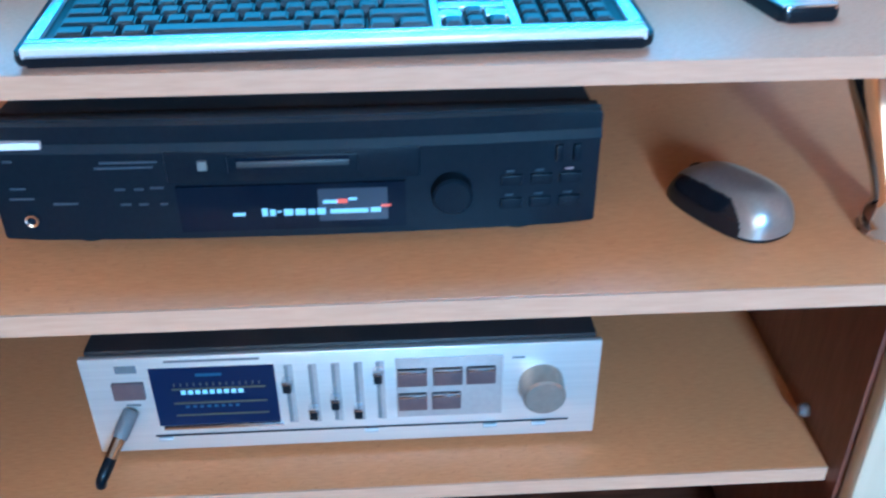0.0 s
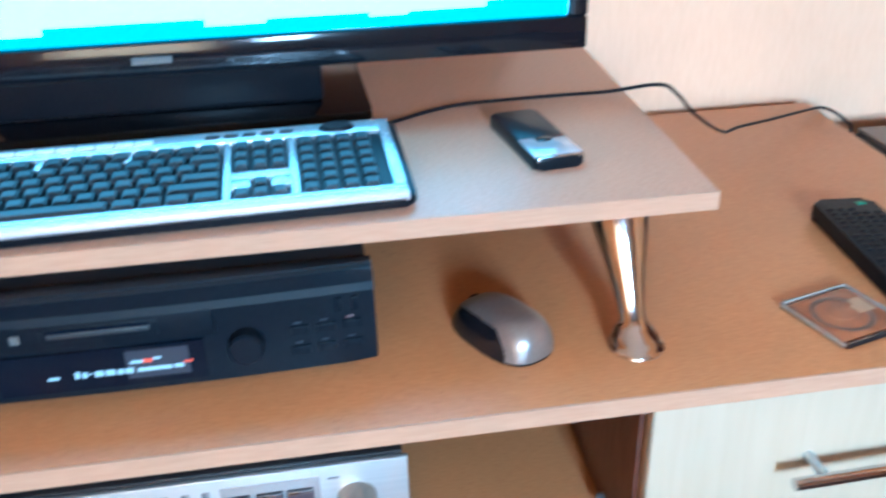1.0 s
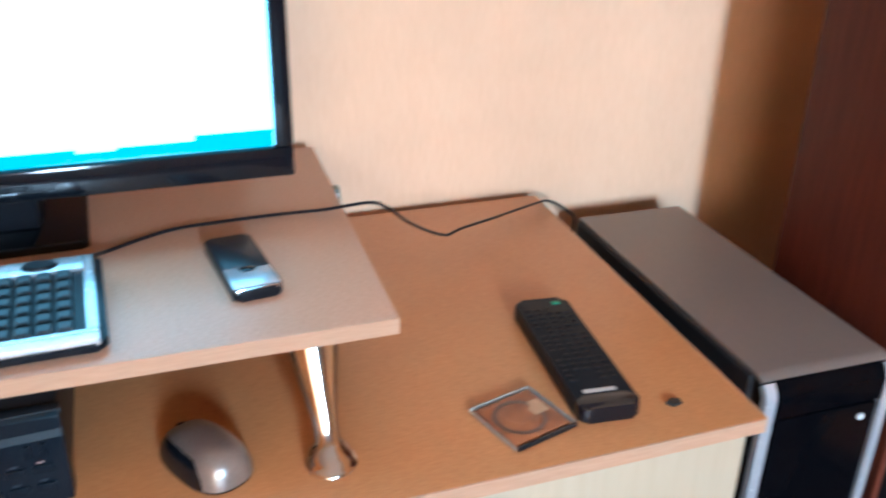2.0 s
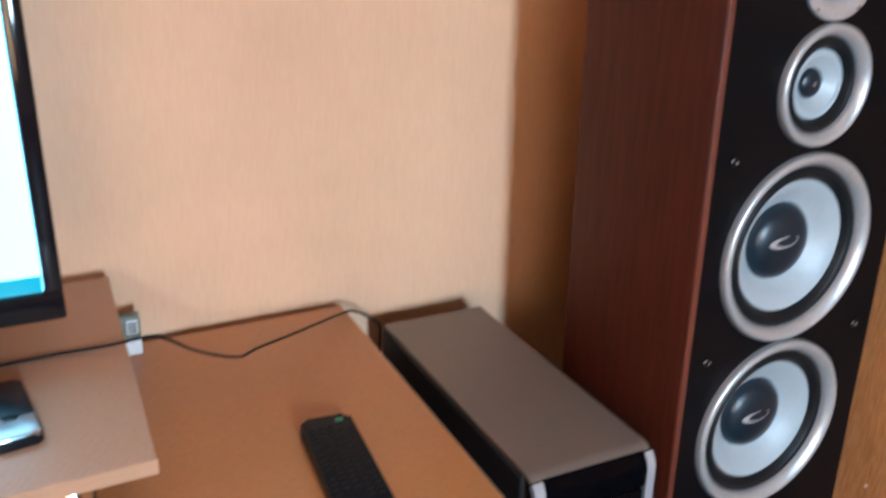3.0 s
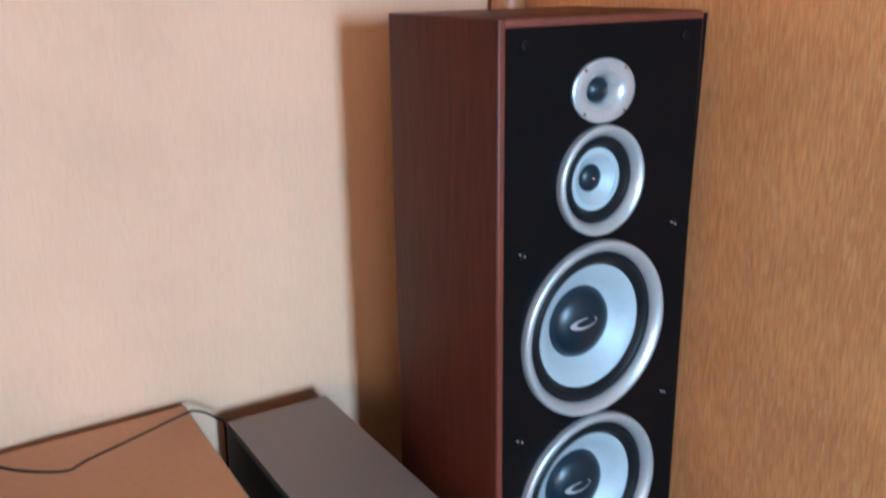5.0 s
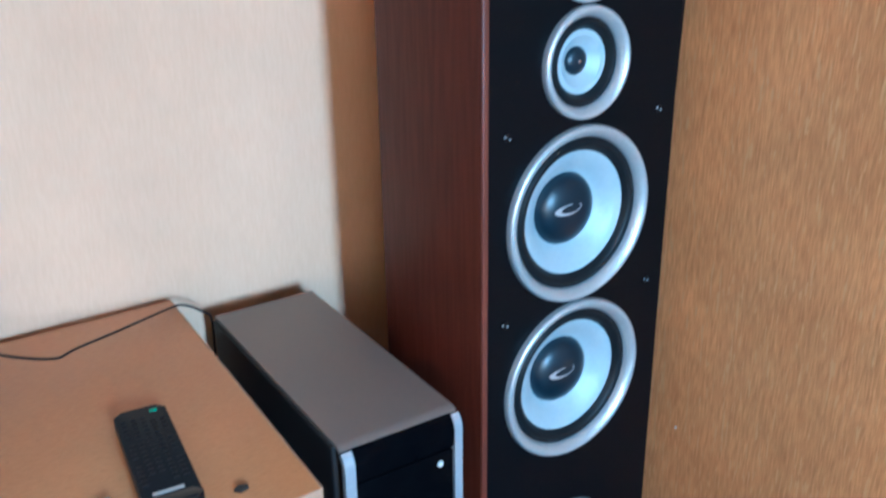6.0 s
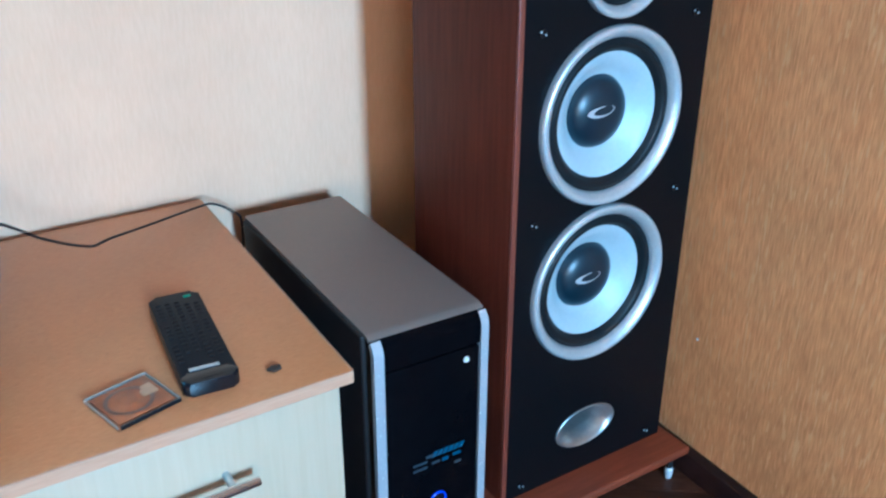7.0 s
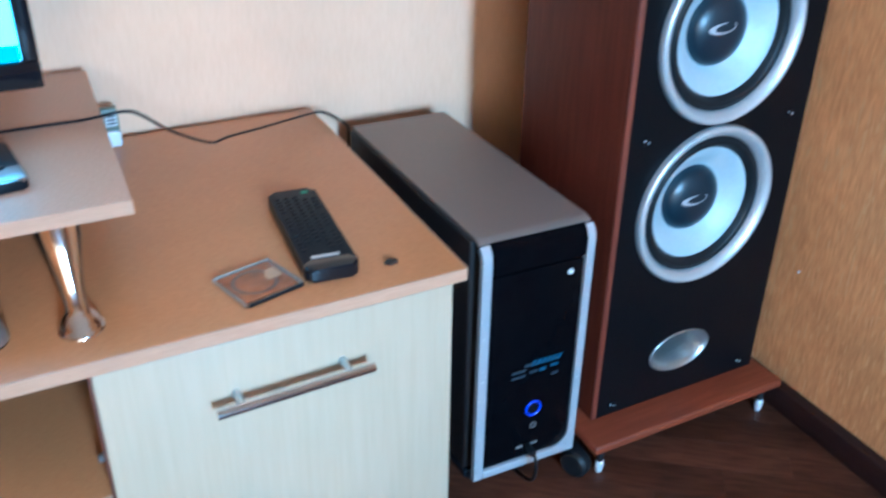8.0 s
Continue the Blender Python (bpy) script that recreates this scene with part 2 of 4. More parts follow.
M_RED = glow("display_red", (1.0, 0.12, 0.06), 1.3)
M_LED = glow("blue_ring_light", (0.05, 0.08, 1.0), 1.1)


# ---- building helpers ----
def box(bm, x0, x1, y0, y1, z0, z1, bev=0.0, seg=2):
    vs = [bm.verts.new((x, y, z)) for x in (x0, x1) for y in (y0, y1) for z in (z0, z1)]
    fs = [bm.faces.new([vs[i] for i in q]) for q in ((0, 1, 3, 2), (4, 6, 7, 5), (0, 4, 5, 1), (2, 3, 7, 6), (0, 2, 6, 4), (1, 5, 7, 3))]
    if bev:
        es = {e for fc in fs for e in fc.edges}
        bmesh.ops.bevel(bm, geom=list(es), offset=bev, segments=seg, affect="EDGES", profile=0.5)
    return bm


def slab(bm, outline, z0, z1, bev=0.0, seg=2):
    """An upright prism over an outline of x, y."""
    lo = [bm.verts.new((x, y, z0)) for x, y in outline]
    hi = [bm.verts.new((x, y, z1)) for x, y in outline]
    n = len(outline)
    fs = [bm.faces.new(hi), bm.faces.new(lo[::-1])]
    fs += [bm.faces.new((lo[i], lo[(i + 1) % n], hi[(i + 1) % n], hi[i])) for i in range(n)]
    if bev:
        bmesh.ops.bevel(bm, geom=list({e for e in fs[0].edges} | {e for e in fs[1].edges}), offset=bev, segments=seg, affect="EDGES", profile=0.5)
    bmesh.ops.recalc_face_normals(bm, faces=bm.faces)
    return bm


def rounded(w, d, r, n=5):
    """Outline of a rounded rectangle about the origin."""
    pts = []
    for cx, cy, a0 in ((w / 2 - r, d / 2 - r, 0), (-w / 2 + r, d / 2 - r, 90), (-w / 2 + r, -d / 2 + r, 180), (w / 2 - r, -d / 2 + r, 270)):
        pts += [(cx + r * math.cos(radians(a0 + 90 * k / n)), cy + r * math.sin(radians(a0 + 90 * k / n))) for k in range(n + 1)]
    return pts


def lathe(bm, profile, m, seg=48, sx=1.0, sy=1.0):
    """Turns (radius, height) about z, then lays it by the matrix m."""
    rings = []
    for r, h in profile:
        if r < 1e-5:
            rings.append([bm.verts.new(m @ Vector((0, 0, h)))])
        else:
            rings.append([bm.verts.new(m @ Vector((r * sx * math.cos(2 * math.pi * k / seg), r * sy * math.sin(2 * math.pi * k / seg), h))) for k in range(seg)])
    for a, b in zip(rings, rings[1:]):
        for k in range(seg):
            j = (k + 1) % seg
            if len(a) == 1 and len(b) > 1:
                bm.faces.new((a[0], b[k], b[j]))
            elif len(b) == 1 and len(a) > 1:
                bm.faces.new((a[k], a[j], b[0]))
            elif len(a) > 1:
                bm.faces.new((a[k], a[j], b[j], b[k]))
    return bm


def spline(points, n=10):
    p = [Vector(points[0])] + [Vector(q) for q in points] + [Vector(points[-1])]
    out = []
    for i in range(1, len(p) - 2):
        for k in range(n):
            t = k / n
            out.append(0.5 * ((2 * p[i]) + (p[i + 1] - p[i - 1]) * t + (2 * p[i - 1] - 5 * p[i] + 4 * p[i + 1] - p[i + 2]) * t * t
                              + (3 * p[i] - p[i - 1] - 3 * p[i + 1] + p[i + 2]) * t ** 3))
    return out + [p[-1]]


def tube(bm, points, r, seg=8, n=10):
    path = spline(points, n)
    rings = []
    for i, p in enumerate(path):
        d = (path[min(i + 1, len(path) - 1)] - path[max(i - 1, 0)]).normalized()
        u = d.orthogonal().normalized() if not rings else (u - d * u.dot(d)).normalized()
        v = d.cross(u)
        rings.append([bm.verts.new(p + (u * math.cos(2 * math.pi * k / seg) + v * math.sin(2 * math.pi * k / seg)) * r) for k in range(seg)])
    for a, b in zip(rings, rings[1:]):
        for k in range(seg):
            bm.faces.new((a[k], a[(k + 1) % seg], b[(k + 1) % seg], b[k]))
    bm.faces.new(rings[0][::-1]), bm.faces.new(rings[-1])
    return bm


def mesh_of(name, bm, material, smooth=True):
    bmesh.ops.recalc_face_normals(bm, faces=bm.faces)
    me = bpy.data.meshes.new(name)
    bm.to_mesh(me)
    bm.free()
    me.materials.append(material)
    if smooth:
        me.polygons.foreach_set("use_smooth", [True] * len(me.polygons))
        me.set_sharp_from_angle(angle=radians(38))
    return me


def part(name, bm, material, parent, label=""):
    ob = new(name, mesh_of(name, bm, material))
    ob.parent = parent
    return tagged(ob, label)


def piece(name, me, parent, m):
    """A repeated part on shared mesh data."""
    ob = new(name, me)
    ob.parent = parent
    ob.matrix_basis = m
    return ob


def thing(name, m, label, category, group="", kind=""):
    ob = new(name)
    ob.empty_display_size = 0.05
    ob.matrix_world = m
    return tagged(ob, label, category, group, kind)


def structure(name, bm, material, label, category):
    return tagged(new(name, mesh_of(name, bm, material)), label, category, kind="structure")


def B():
    return bmesh.new()


FACE = pose(0, 0, 0, 90, 0, 0)  # turned things face -y: height runs to -y

# ---- the room ----
WALL_X = lambda y: 1.641 + 0.04 * (y - 0.08)  # the side wall's face

structure("wall_back", box(B(), WEST - 0.12, 2.2, BACK, BACK + 0.12, 0, TOP), M_PAPER, "pale peach textured wallpaper on the wall behind the desk", "wall")
structure("wall_side", slab(B(), [(WALL_X(-0.62), -0.62), (WALL_X(-0.62) + 0.14, -0.62), (WALL_X(BACK) + 0.14, BACK), (WALL_X(BACK), BACK)], 0, TOP), M_FIBRE,
          "golden-orange fibre-textured wallpaper on the side wall", "wall")
structure("wall_jog", box(B(), WALL_X(-0.62) + 0.14, EAST, -0.62, -0.5, 0, TOP), M_PLASTER, "plain plaster wall closing the room", "wall")
# unseen walls, given the orange paper to warm the bounced light
structure("wall_east", box(B(), EAST, EAST + 0.12, SOUTH, -0.5, 0, TOP), M_FIBRE, "unseen wall closing the room, orange to warm the bounced light", "wall")
structure("wall_west", box(B(), WEST - 0.12, WEST, SOUTH, BACK, 0, TOP), M_FIBRE, "unseen wall closing the room, orange to warm the bounced light", "wall")
WX0, WX1, WZ0, WZ1 = WIN_X - WIN_W / 2, WIN_X + WIN_W / 2, WIN_Z - WIN_H / 2, WIN_Z + WIN_H / 2
bm = B()
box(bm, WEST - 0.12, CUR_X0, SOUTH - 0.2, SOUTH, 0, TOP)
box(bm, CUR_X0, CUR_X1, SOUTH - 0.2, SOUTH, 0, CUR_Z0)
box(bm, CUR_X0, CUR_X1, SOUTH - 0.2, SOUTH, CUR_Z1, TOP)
box(bm, CUR_X1, WX0, SOUTH - 0.2, SOUTH, 0, TOP)
box(bm, WX1, EAST + 0.12, SOUTH - 0.2, SOUTH, 0, TOP)
box(bm, WX0, WX1, SOUTH - 0.2, SOUTH, 0, WZ0)
box(bm, WX0, WX1, SOUTH - 0.2, SOUTH, WZ1, TOP)
structure("wall_south", bm, M_PLASTER, "plain plaster wall with a small window and an added fill-lamp opening", "wall")
bm = B()
box(bm, WX0, WX0 + 0.015, SOUTH - 0.12, SOUTH - 0.06, WZ0, WZ1)
box(bm, WX1 - 0.015, WX1, SOUTH - 0.12, SOUTH - 0.06, WZ0, WZ1)
box(bm, WX0 + 0.015, WX1 - 0.015, SOUTH - 0.12, SOUTH - 0.06, WZ0, WZ0 + 0.015)
box(bm, WX0 + 0.015, WX1 - 0.015, SOUTH - 0.12, SOUTH - 0.06, WZ1 - 0.015, WZ1)
structure("window_1", bm, M_WHITE, "small white window frame in the wall opposite the desk", "window")
# invented frame round the fill lamp's opening, out of view
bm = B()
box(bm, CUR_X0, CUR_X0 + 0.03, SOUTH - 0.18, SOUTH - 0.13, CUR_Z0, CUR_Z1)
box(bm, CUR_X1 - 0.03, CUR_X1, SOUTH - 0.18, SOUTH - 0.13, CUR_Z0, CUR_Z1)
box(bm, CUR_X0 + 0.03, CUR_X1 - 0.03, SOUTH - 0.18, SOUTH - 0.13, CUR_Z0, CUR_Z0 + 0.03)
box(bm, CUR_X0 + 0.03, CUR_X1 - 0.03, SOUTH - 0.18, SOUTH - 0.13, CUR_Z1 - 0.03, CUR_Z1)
structure("added_window", bm, M_WHITE, "added white window frame around the unseen fill lamp", "window")
# invented curtain: spreads and warms the fill lamp's light
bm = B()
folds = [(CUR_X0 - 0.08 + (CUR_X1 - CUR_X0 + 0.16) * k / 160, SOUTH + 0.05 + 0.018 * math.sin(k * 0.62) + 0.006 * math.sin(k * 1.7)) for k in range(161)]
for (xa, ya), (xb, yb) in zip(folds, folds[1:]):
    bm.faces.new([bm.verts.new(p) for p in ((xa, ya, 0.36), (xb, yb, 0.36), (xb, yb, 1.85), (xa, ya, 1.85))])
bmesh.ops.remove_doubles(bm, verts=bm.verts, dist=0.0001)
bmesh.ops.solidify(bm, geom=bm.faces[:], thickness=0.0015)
cloth = bpy.data.materials.new("fill_curtain_cloth")
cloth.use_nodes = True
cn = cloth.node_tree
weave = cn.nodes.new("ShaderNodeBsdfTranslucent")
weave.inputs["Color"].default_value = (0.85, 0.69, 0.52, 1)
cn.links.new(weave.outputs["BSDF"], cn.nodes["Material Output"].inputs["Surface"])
tagged(new("curtain", mesh_of("curtain", bm, cloth)), "added curtain, out of view, that warms the fill lamp behind it", "curtain")
# rod for the invented curtain
bm = lathe(B(), [(0, 0), (0.012, 0), (0.012, CUR_X1 - CUR_X0 + 0.3), (0, CUR_X1 - CUR_X0 + 0.3)], pose(CUR_X0 - 0.15, SOUTH + 0.05, 1.86, 0, 90, 0), 16)
box(bm, CUR_X0 - 0.14, CUR_X0 - 0.12, SOUTH, SOUTH + 0.05, 1.85, 1.87)
box(bm, CUR_X1 + 0.12, CUR_X1 + 0.14, SOUTH, SOUTH + 0.05, 1.85, 1.87)
tagged(new("added_curtain_rod", mesh_of("added_curtain_rod", bm, M_SIDE)), "added brown curtain rod, out of view", "curtain rod")
structure("ceiling", box(B(), WEST - 0.12, EAST + 0.12, SOUTH - 0.2, BACK + 0.12, TOP, TOP + 0.1), M_PLASTER, "unseen plain ceiling, pale and warm to lift the bounced light", "ceiling")
floor = structure("floor", box(B(), WEST - 0.12, EAST + 0.12, SOUTH - 0.2, BACK + 0.12, -0.12, -0.006), M_FLOOR, "dark reddish-brown parquet floor", "floor")

bm = B()
slab(bm, [(WALL_X(-0.62) - 0.026, -0.62), (WALL_X(-0.62), -0.62), (WALL_X(BACK), BACK), (WALL_X(BACK) - 0.026, BACK)], 0, 0.050, 0.004)
structure("baseboard", bm, M_BASE, "dark brown wooden baseboard along the side wall", "baseboard")
structure("baseboard_back", box(B(), 0.95, WALL_X(BACK) - 0.068, BACK - 0.016, BACK, 0, 0.050, 0.004), M_BASE, "dark brown wooden baseboard behind the speaker", "baseboard")

bm = B()
lathe(bm, [(0.033, 0.0), (0.033, TOP)], pose(1.629, BACK - 0.036, 0), 20)
tagged(new("heating_pipe", mesh_of("heating_pipe", bm, M_PIPE)), "orange-brown painted heating pipe standing in the corner", "pipe")

# ---- desk ----
DZ = 0.518
desk = thing("desk", pose(0, 0, 0), "low beech-laminate desk with a cream door and an open shelf bay", "desk")
part("tabletop", slab(B(), [(-0.62, 0.005), (0.903, 0.005), (0.926, 0.635), (-0.62, 0.635)], DZ - 0.018, DZ, 0.0015), M_DESK, desk, "orange beech laminate top")
part("edge_band", box(B(), -0.62, 0.9035, 0.003, 0.0048, DZ - 0.0176, DZ - 0.0006), M_EDGE, desk, "paler pinkish edge banding")
part("side_edge", slab(B(), [(0.9032, 0.005), (0.905, 0.005), (0.928, 0.635), (0.9262, 0.635)], DZ - 0.0176, DZ - 0.0006), M_EDGE, desk)
part("partition", slab(B(), [(0.450, 0.032), (0.468, 0.032), (0.492, 0.60), (0.474, 0.60)], 0.03, DZ - 0.0182, 0.001), M_SIDE, desk, "beech laminate partition, darkened to red-brown for the bay's shade")
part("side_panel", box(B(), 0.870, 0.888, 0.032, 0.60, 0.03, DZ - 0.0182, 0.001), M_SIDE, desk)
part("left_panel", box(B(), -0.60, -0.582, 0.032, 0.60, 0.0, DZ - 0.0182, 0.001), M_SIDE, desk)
# assumed back of the bay, its shade put into the colour
part("back_panel", box(B(), -0.58, 0.87, 0.60, 0.606, 0.03, DZ - 0.0182), M_BAY_SHADE, desk, "bay back, near-black for the shade inside")
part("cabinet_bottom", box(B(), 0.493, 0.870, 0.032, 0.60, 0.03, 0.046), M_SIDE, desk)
for fx in (0.46, 0.86):
    for fy in (0.06, 0.56):
        part("glide", lathe(B(), [(0, 0), (0.018, 0), (0.016, 0.03), (0, 0.03)], pose(fx, fy, 0), 16), M_BLACK, desk)
door = part("door", box(B(), 0.453, 0.888, 0.0115, 0.0295, 0.035, 0.4940, 0.0012), M_CREAM, desk, "cream wood-grain laminate door")
handle = part("handle", tube(B(), [(0.572, -0.021, 0.4225), (0.668, -0.021, 0.4250), (0.765, -0.021, 0.4275)], 0.0058, 14), M_CHROME, door, "chrome bar handle")
for px, pz in ((0.602, 0.4233), (0.735, 0.4267)):
    part("handle_post", tube(B(), [(px, 0.0115, pz), (px, -0.005, pz), (px, -0.017, pz)], 0.0048, 12), M_SILVER, door, "satin metal handle post")
SZ = 0.295
part("shelf", slab(B(), [(-0.582, 0.050), (0.4500, 0.050), (0.4715, 0.56), (-0.582, 0.56)], SZ - 0.016, SZ, 0.001), M_DESK, desk, "beech laminate shelf")
part("shelf_band", box(B(), -0.582, 0.4495, 0.0483, 0.0500, SZ - 0.0155, SZ - 0.0005), M_EDGE, desk, "pale edge banding of the shelf")
part("shelf_bracket", lathe(B(), [(0, 0.009), (0.004, 0.009), (0.0065, 0.006), (0.0065, 0)], pose(0.4535, 0.108, SZ + 0.012, 0, -90, 0), 16), M_GREY, desk, "small chrome shelf fitting")

# ---- riser on splayed chrome legs ----
RZ = 0.643
riser = thing("desk_riser", pose(0, 0, DZ), "pinkish-beige laminate monitor riser on splayed chrome legs", "shelf")
h = RZ - DZ
part("board", slab(B(), [(-0.52, 0.1125), (0.536, 0.1125), (0.559, 0.618), (-0.52, 0.618)], h - 0.018, h, 0.0012), M_RISER, riser)
part("front_band", box(B(), -0.52, 0.5365, 0.1105, 0.1123, h - 0.0176, h - 0.0004), M_EDGE, riser, "pale edge banding")
LEG = [(0, 0.0), (0.0242, 0.0), (0.0248, 0.0018), (0.0240, 0.0038), (0.0220, 0.0050), (0.0214, 0.0080), (0.0198, 0.0118), (0.0172, 0.0152), (0.0146, 0.0184), (0.0128, 0.0212),
       (0.0122, 0.0260), (0.0127, 0.037), (0.0150, 0.052), (0.0178, 0.067), (0.0204, 0.080), (0.0230, 0.093), (0.0252, 0.105), (0.0274, 0.121), (0, 0.121)]
for bx, by, tx, ty in ((0.457, 0.073, 0.455, 0.140), (0.470, 0.60, 0.445, 0.56), (-0.44, 0.074, -0.432, 0.140), (-0.44, 0.60, -0.42, 0.56)):
    rise = (h - 0.0185) / 0.121
    lean = Matrix(((1, 0, (tx - bx) / 0.121, bx), (0, 1, (ty - by) / 0.121, by), (0, 0, rise, 0.0), (0, 0, 0, 1)))
    part("leg", lathe(B(), LEG, lean, 48), M_CHROME, riser, "tapered chrome leg")
    part("mount_plate", lathe(B(), [(0, 0), (0.022, 0), (0.022, 0.0022), (0, 0.0022)], pose(tx, ty, h - 0.0204), 28), M_BLACK, riser)

# ---- television ----
tv = thing("television", pose(0, 0, RZ), "black flat-screen television switched on with a bright white page", "television")
part("base_plate", slab(B(), rounded(0.441, 0.262, 0.008), 0.0, 0.010, 0.002), M_GLOSSB, tv, "glossy black stand plate").matrix_basis = pose(0.035, 0.481, 0.0, 0, 0, 1.5)
part("neck", box(B(), -0.14, 0.21, 0.40, 0.47, 0.010, 0.12, 0.006), M_BLACK, tv)
bm = B()
TX0, TX1, TY, TZ0, TZ1 = -0.412, 0.484, 0.342, 0.067, 0.60
box(bm, TX0, TX1, TY + 0.012, TY + 0.060, TZ0, TZ1, 0.008)
part("body", bm, M_BLACK, tv)
bm = B()
box(bm, TX0, TX1, TY - 0.004, TY + 0.012, TZ0, TZ0 + 0.034, 0.003)
box(bm, TX0, TX1, TY - 0.004, TY + 0.012, TZ1 - 0.022, TZ1, 0.003)
box(bm, TX0, TX0 + 0.022, TY - 0.004, TY + 0.012, TZ0 + 0.034, TZ1 - 0.022, 0.003)
box(bm, TX1 - 0.020, TX1, TY - 0.004, TY + 0.012, TZ0 + 0.034, TZ1 - 0.022, 0.003)
part("bezel", bm, M_GLOSSB, tv, "glossy black bezel")
screen = part("screen", box(B(), TX0 + 0.022, TX1 - 0.020, TY + 0.006, TY + 0.012, TZ0 + 0.034, TZ1 - 0.022), M_SCREEN, tv, "glowing white screen")
for x0, x1, z0, z1 in ((-0.40, 0.463, 0.0, 0.010), (-0.05, 0.10, 0.010, 0.017), (0.16, 0.26, 0.010, 0.014), (0.38, 0.463, 0.010, 0.019), (0.30, 0.38, 0.010, 0.013), (-0.35, -0.16, 0.010, 0.024)):
    part("page_strip", box(B(), max(x0, TX0 + 0.022), min(x1, TX1 - 0.020), TY + 0.0045, TY + 0.0058, TZ0 + 0.034 + z0, TZ0 + 0.034 + z1), M_CYAN, screen, "cyan strip of the page")
part("badge", box(B(), 0.028, 0.066, TY - 0.0052, TY - 0.0042, TZ0 + 0.014, TZ0 + 0.021), M_DIM2, tv, "pale badge bar")

# ---- keyboard ----
kb = thing("keyboard", pose(0.048, 0.198, RZ, 0, 0, 1.6), "black and silver multimedia keyboard on the riser", "keyboard")
KT = pose(0, -0.076, 0.002, 5.5, 0, 0)  # the tilted deck: y runs back from the front edge
KW = 0.452
def ktr(bm):
    bmesh.ops.transform(bm, matrix=KT, verts=bm.verts)
    return bm
out = [(x, y + 0.076) for x, y in rounded(KW, 0.152, 0.010)]
part("case", ktr(slab(B(), out, 0.001, 0.010, 0.003)), M_BLACK, kb, "black plastic tray")
bm = B()
KIN = 0.2190
box(bm, -KIN, KIN, 0.0, 0.0125, 0.0070, 0.0150, 0.0015)
part("front_bar", ktr(bm), M_MEDIA, kb, "bright silver front bar")
for x0, x1, y0, y1 in ((-KIN, KIN, 0.0127, 0.019),
                       (-KIN, -KIN + 0.009, 0.019, 0.148),
                       (KIN - 0.010, KIN, 0.019, 0.148),
                       (-KIN + 0.009, KIN - 0.010, 0.124, 0.148),
                       (0.066, 0.072, 0.019, 0.124),
                       (0.123, 0.130, 0.019, 0.124),
                       (0.072, 0.123, 0.053, 0.066),
                       (0.072, 0.0885, 0.0365, 0.053),
                       (0.1065, 0.123, 0.0365, 0.053)):
    part("deck_strip", ktr(box(B(), x0, x1, y0, y1, 0.010, 0.0148, 0.001)), M_KBSIL, kb, "silver deck strip")
part("key_bed", ktr(box(B(), -KIN + 0.009, KIN - 0.010, 0.019, 0.124, 0.0095, 0.0108)), M_BLACK, kb)
mk = mesh_of("media_key", box(B(), -0.008, 0.008, -0.003, 0.003, 0.0, 0.0024, 0.0008, 1), M_MEDIA)
for k in range(11):
    tagged(piece("media_key", mk, kb, KT @ Matrix.Translation((-0.178 + k * 0.0172, 0.1355, 0.0148))), "shiny media key")
part("dial", ktr(lathe(B(), [(0, 0.0175), (0.014, 0.0178), (0.0165, 0.016), (0.017, 0.0146)], pose(0.170, 0.136, 0, 0, 0, 0), 32, 1.0, 0.55)), M_BLACK, kb, "black oval dial")
for k in range(5):
    part("hotkey", ktr(slab(B(), [(x + 0.055 + k * 0.017, y + 0.136) for x, y in rounded(0.013, 0.005, 0.002, 3)], 0.0148, 0.0166, 0.0006, 1)), M_KEY, kb)
key_data = {}
def key(x, y, w, dd=0.0155):
    if w not in key_data:
        bm = B()
        a, b = w / 2 - 0.0006, dd / 2
        lo = [bm.verts.new(p) for p in ((-a, -b, 0), (a, -b, 0), (a, b, 0), (-a, b, 0))]
        hi = [bm.verts.new(p) for p in ((-a + 0.0022, -b + 0.0012, 0.0062), (a - 0.0022, -b + 0.0012, 0.0062), (a - 0.0022, b - 0.003, 0.0066), (-a + 0.0022, b - 0.003, 0.0066))]
        bm.faces.new(hi)
        for i in range(4):
            bm.faces.new((lo[i], lo[(i + 1) % 4], hi[(i + 1) % 4], hi[i]))
        bmesh.ops.bevel(bm, geom=[e for e in bm.edges if all(v in hi for v in e.verts)], offset=0.0012, segments=2, affect="EDGES")
        key_data[w] = mesh_of("key", bm, M_KEY)
    piece("key", key_data[w], kb, KT @ Matrix.Translation((x, y, 0.0108)))
U = 0.0182
X0, X1 = -0.202, 0.065
for row, y in enumerate((0.0275, 0.0445, 0.0615, 0.0785, 0.0955)):
    if row == 0:
        widths = [1.25, 1.1, 1.1, 5.6, 1.1, 1.1, 1.1, 1.25]
    elif row == 1:
        widths = [2.1] + [1] * 10 + [2.55]
    elif row == 2:
        widths = [1.7] + [1] * 11 + [1.95]
    elif row == 3:
        widths = [1.45] + [1] * 12 + [1.2]
    else:
        widths = [1] * 13 + [1.65]
    unit = (X1 - X0) / sum(widths)
    x = X0
    for wd in widths:
        key(round(x + wd * unit / 2, 5), y, round(wd * unit, 4))
        x += wd * unit
key(X0 + 0.0095, 0.1135, 0.0178)
for x0 in (-0.1755, -0.0905, -0.0145):
    part("deck_strip", ktr(box(B(), x0 - 0.0065, x0 - 0.0005, 0.1045, 0.124, 0.010, 0.0148, 0.001)), M_KBSIL, kb, "silver deck strip")
    for k in range(4):
        key(x0 + 0.0098 + k * 0.0190, 0.1135, 0.0178)
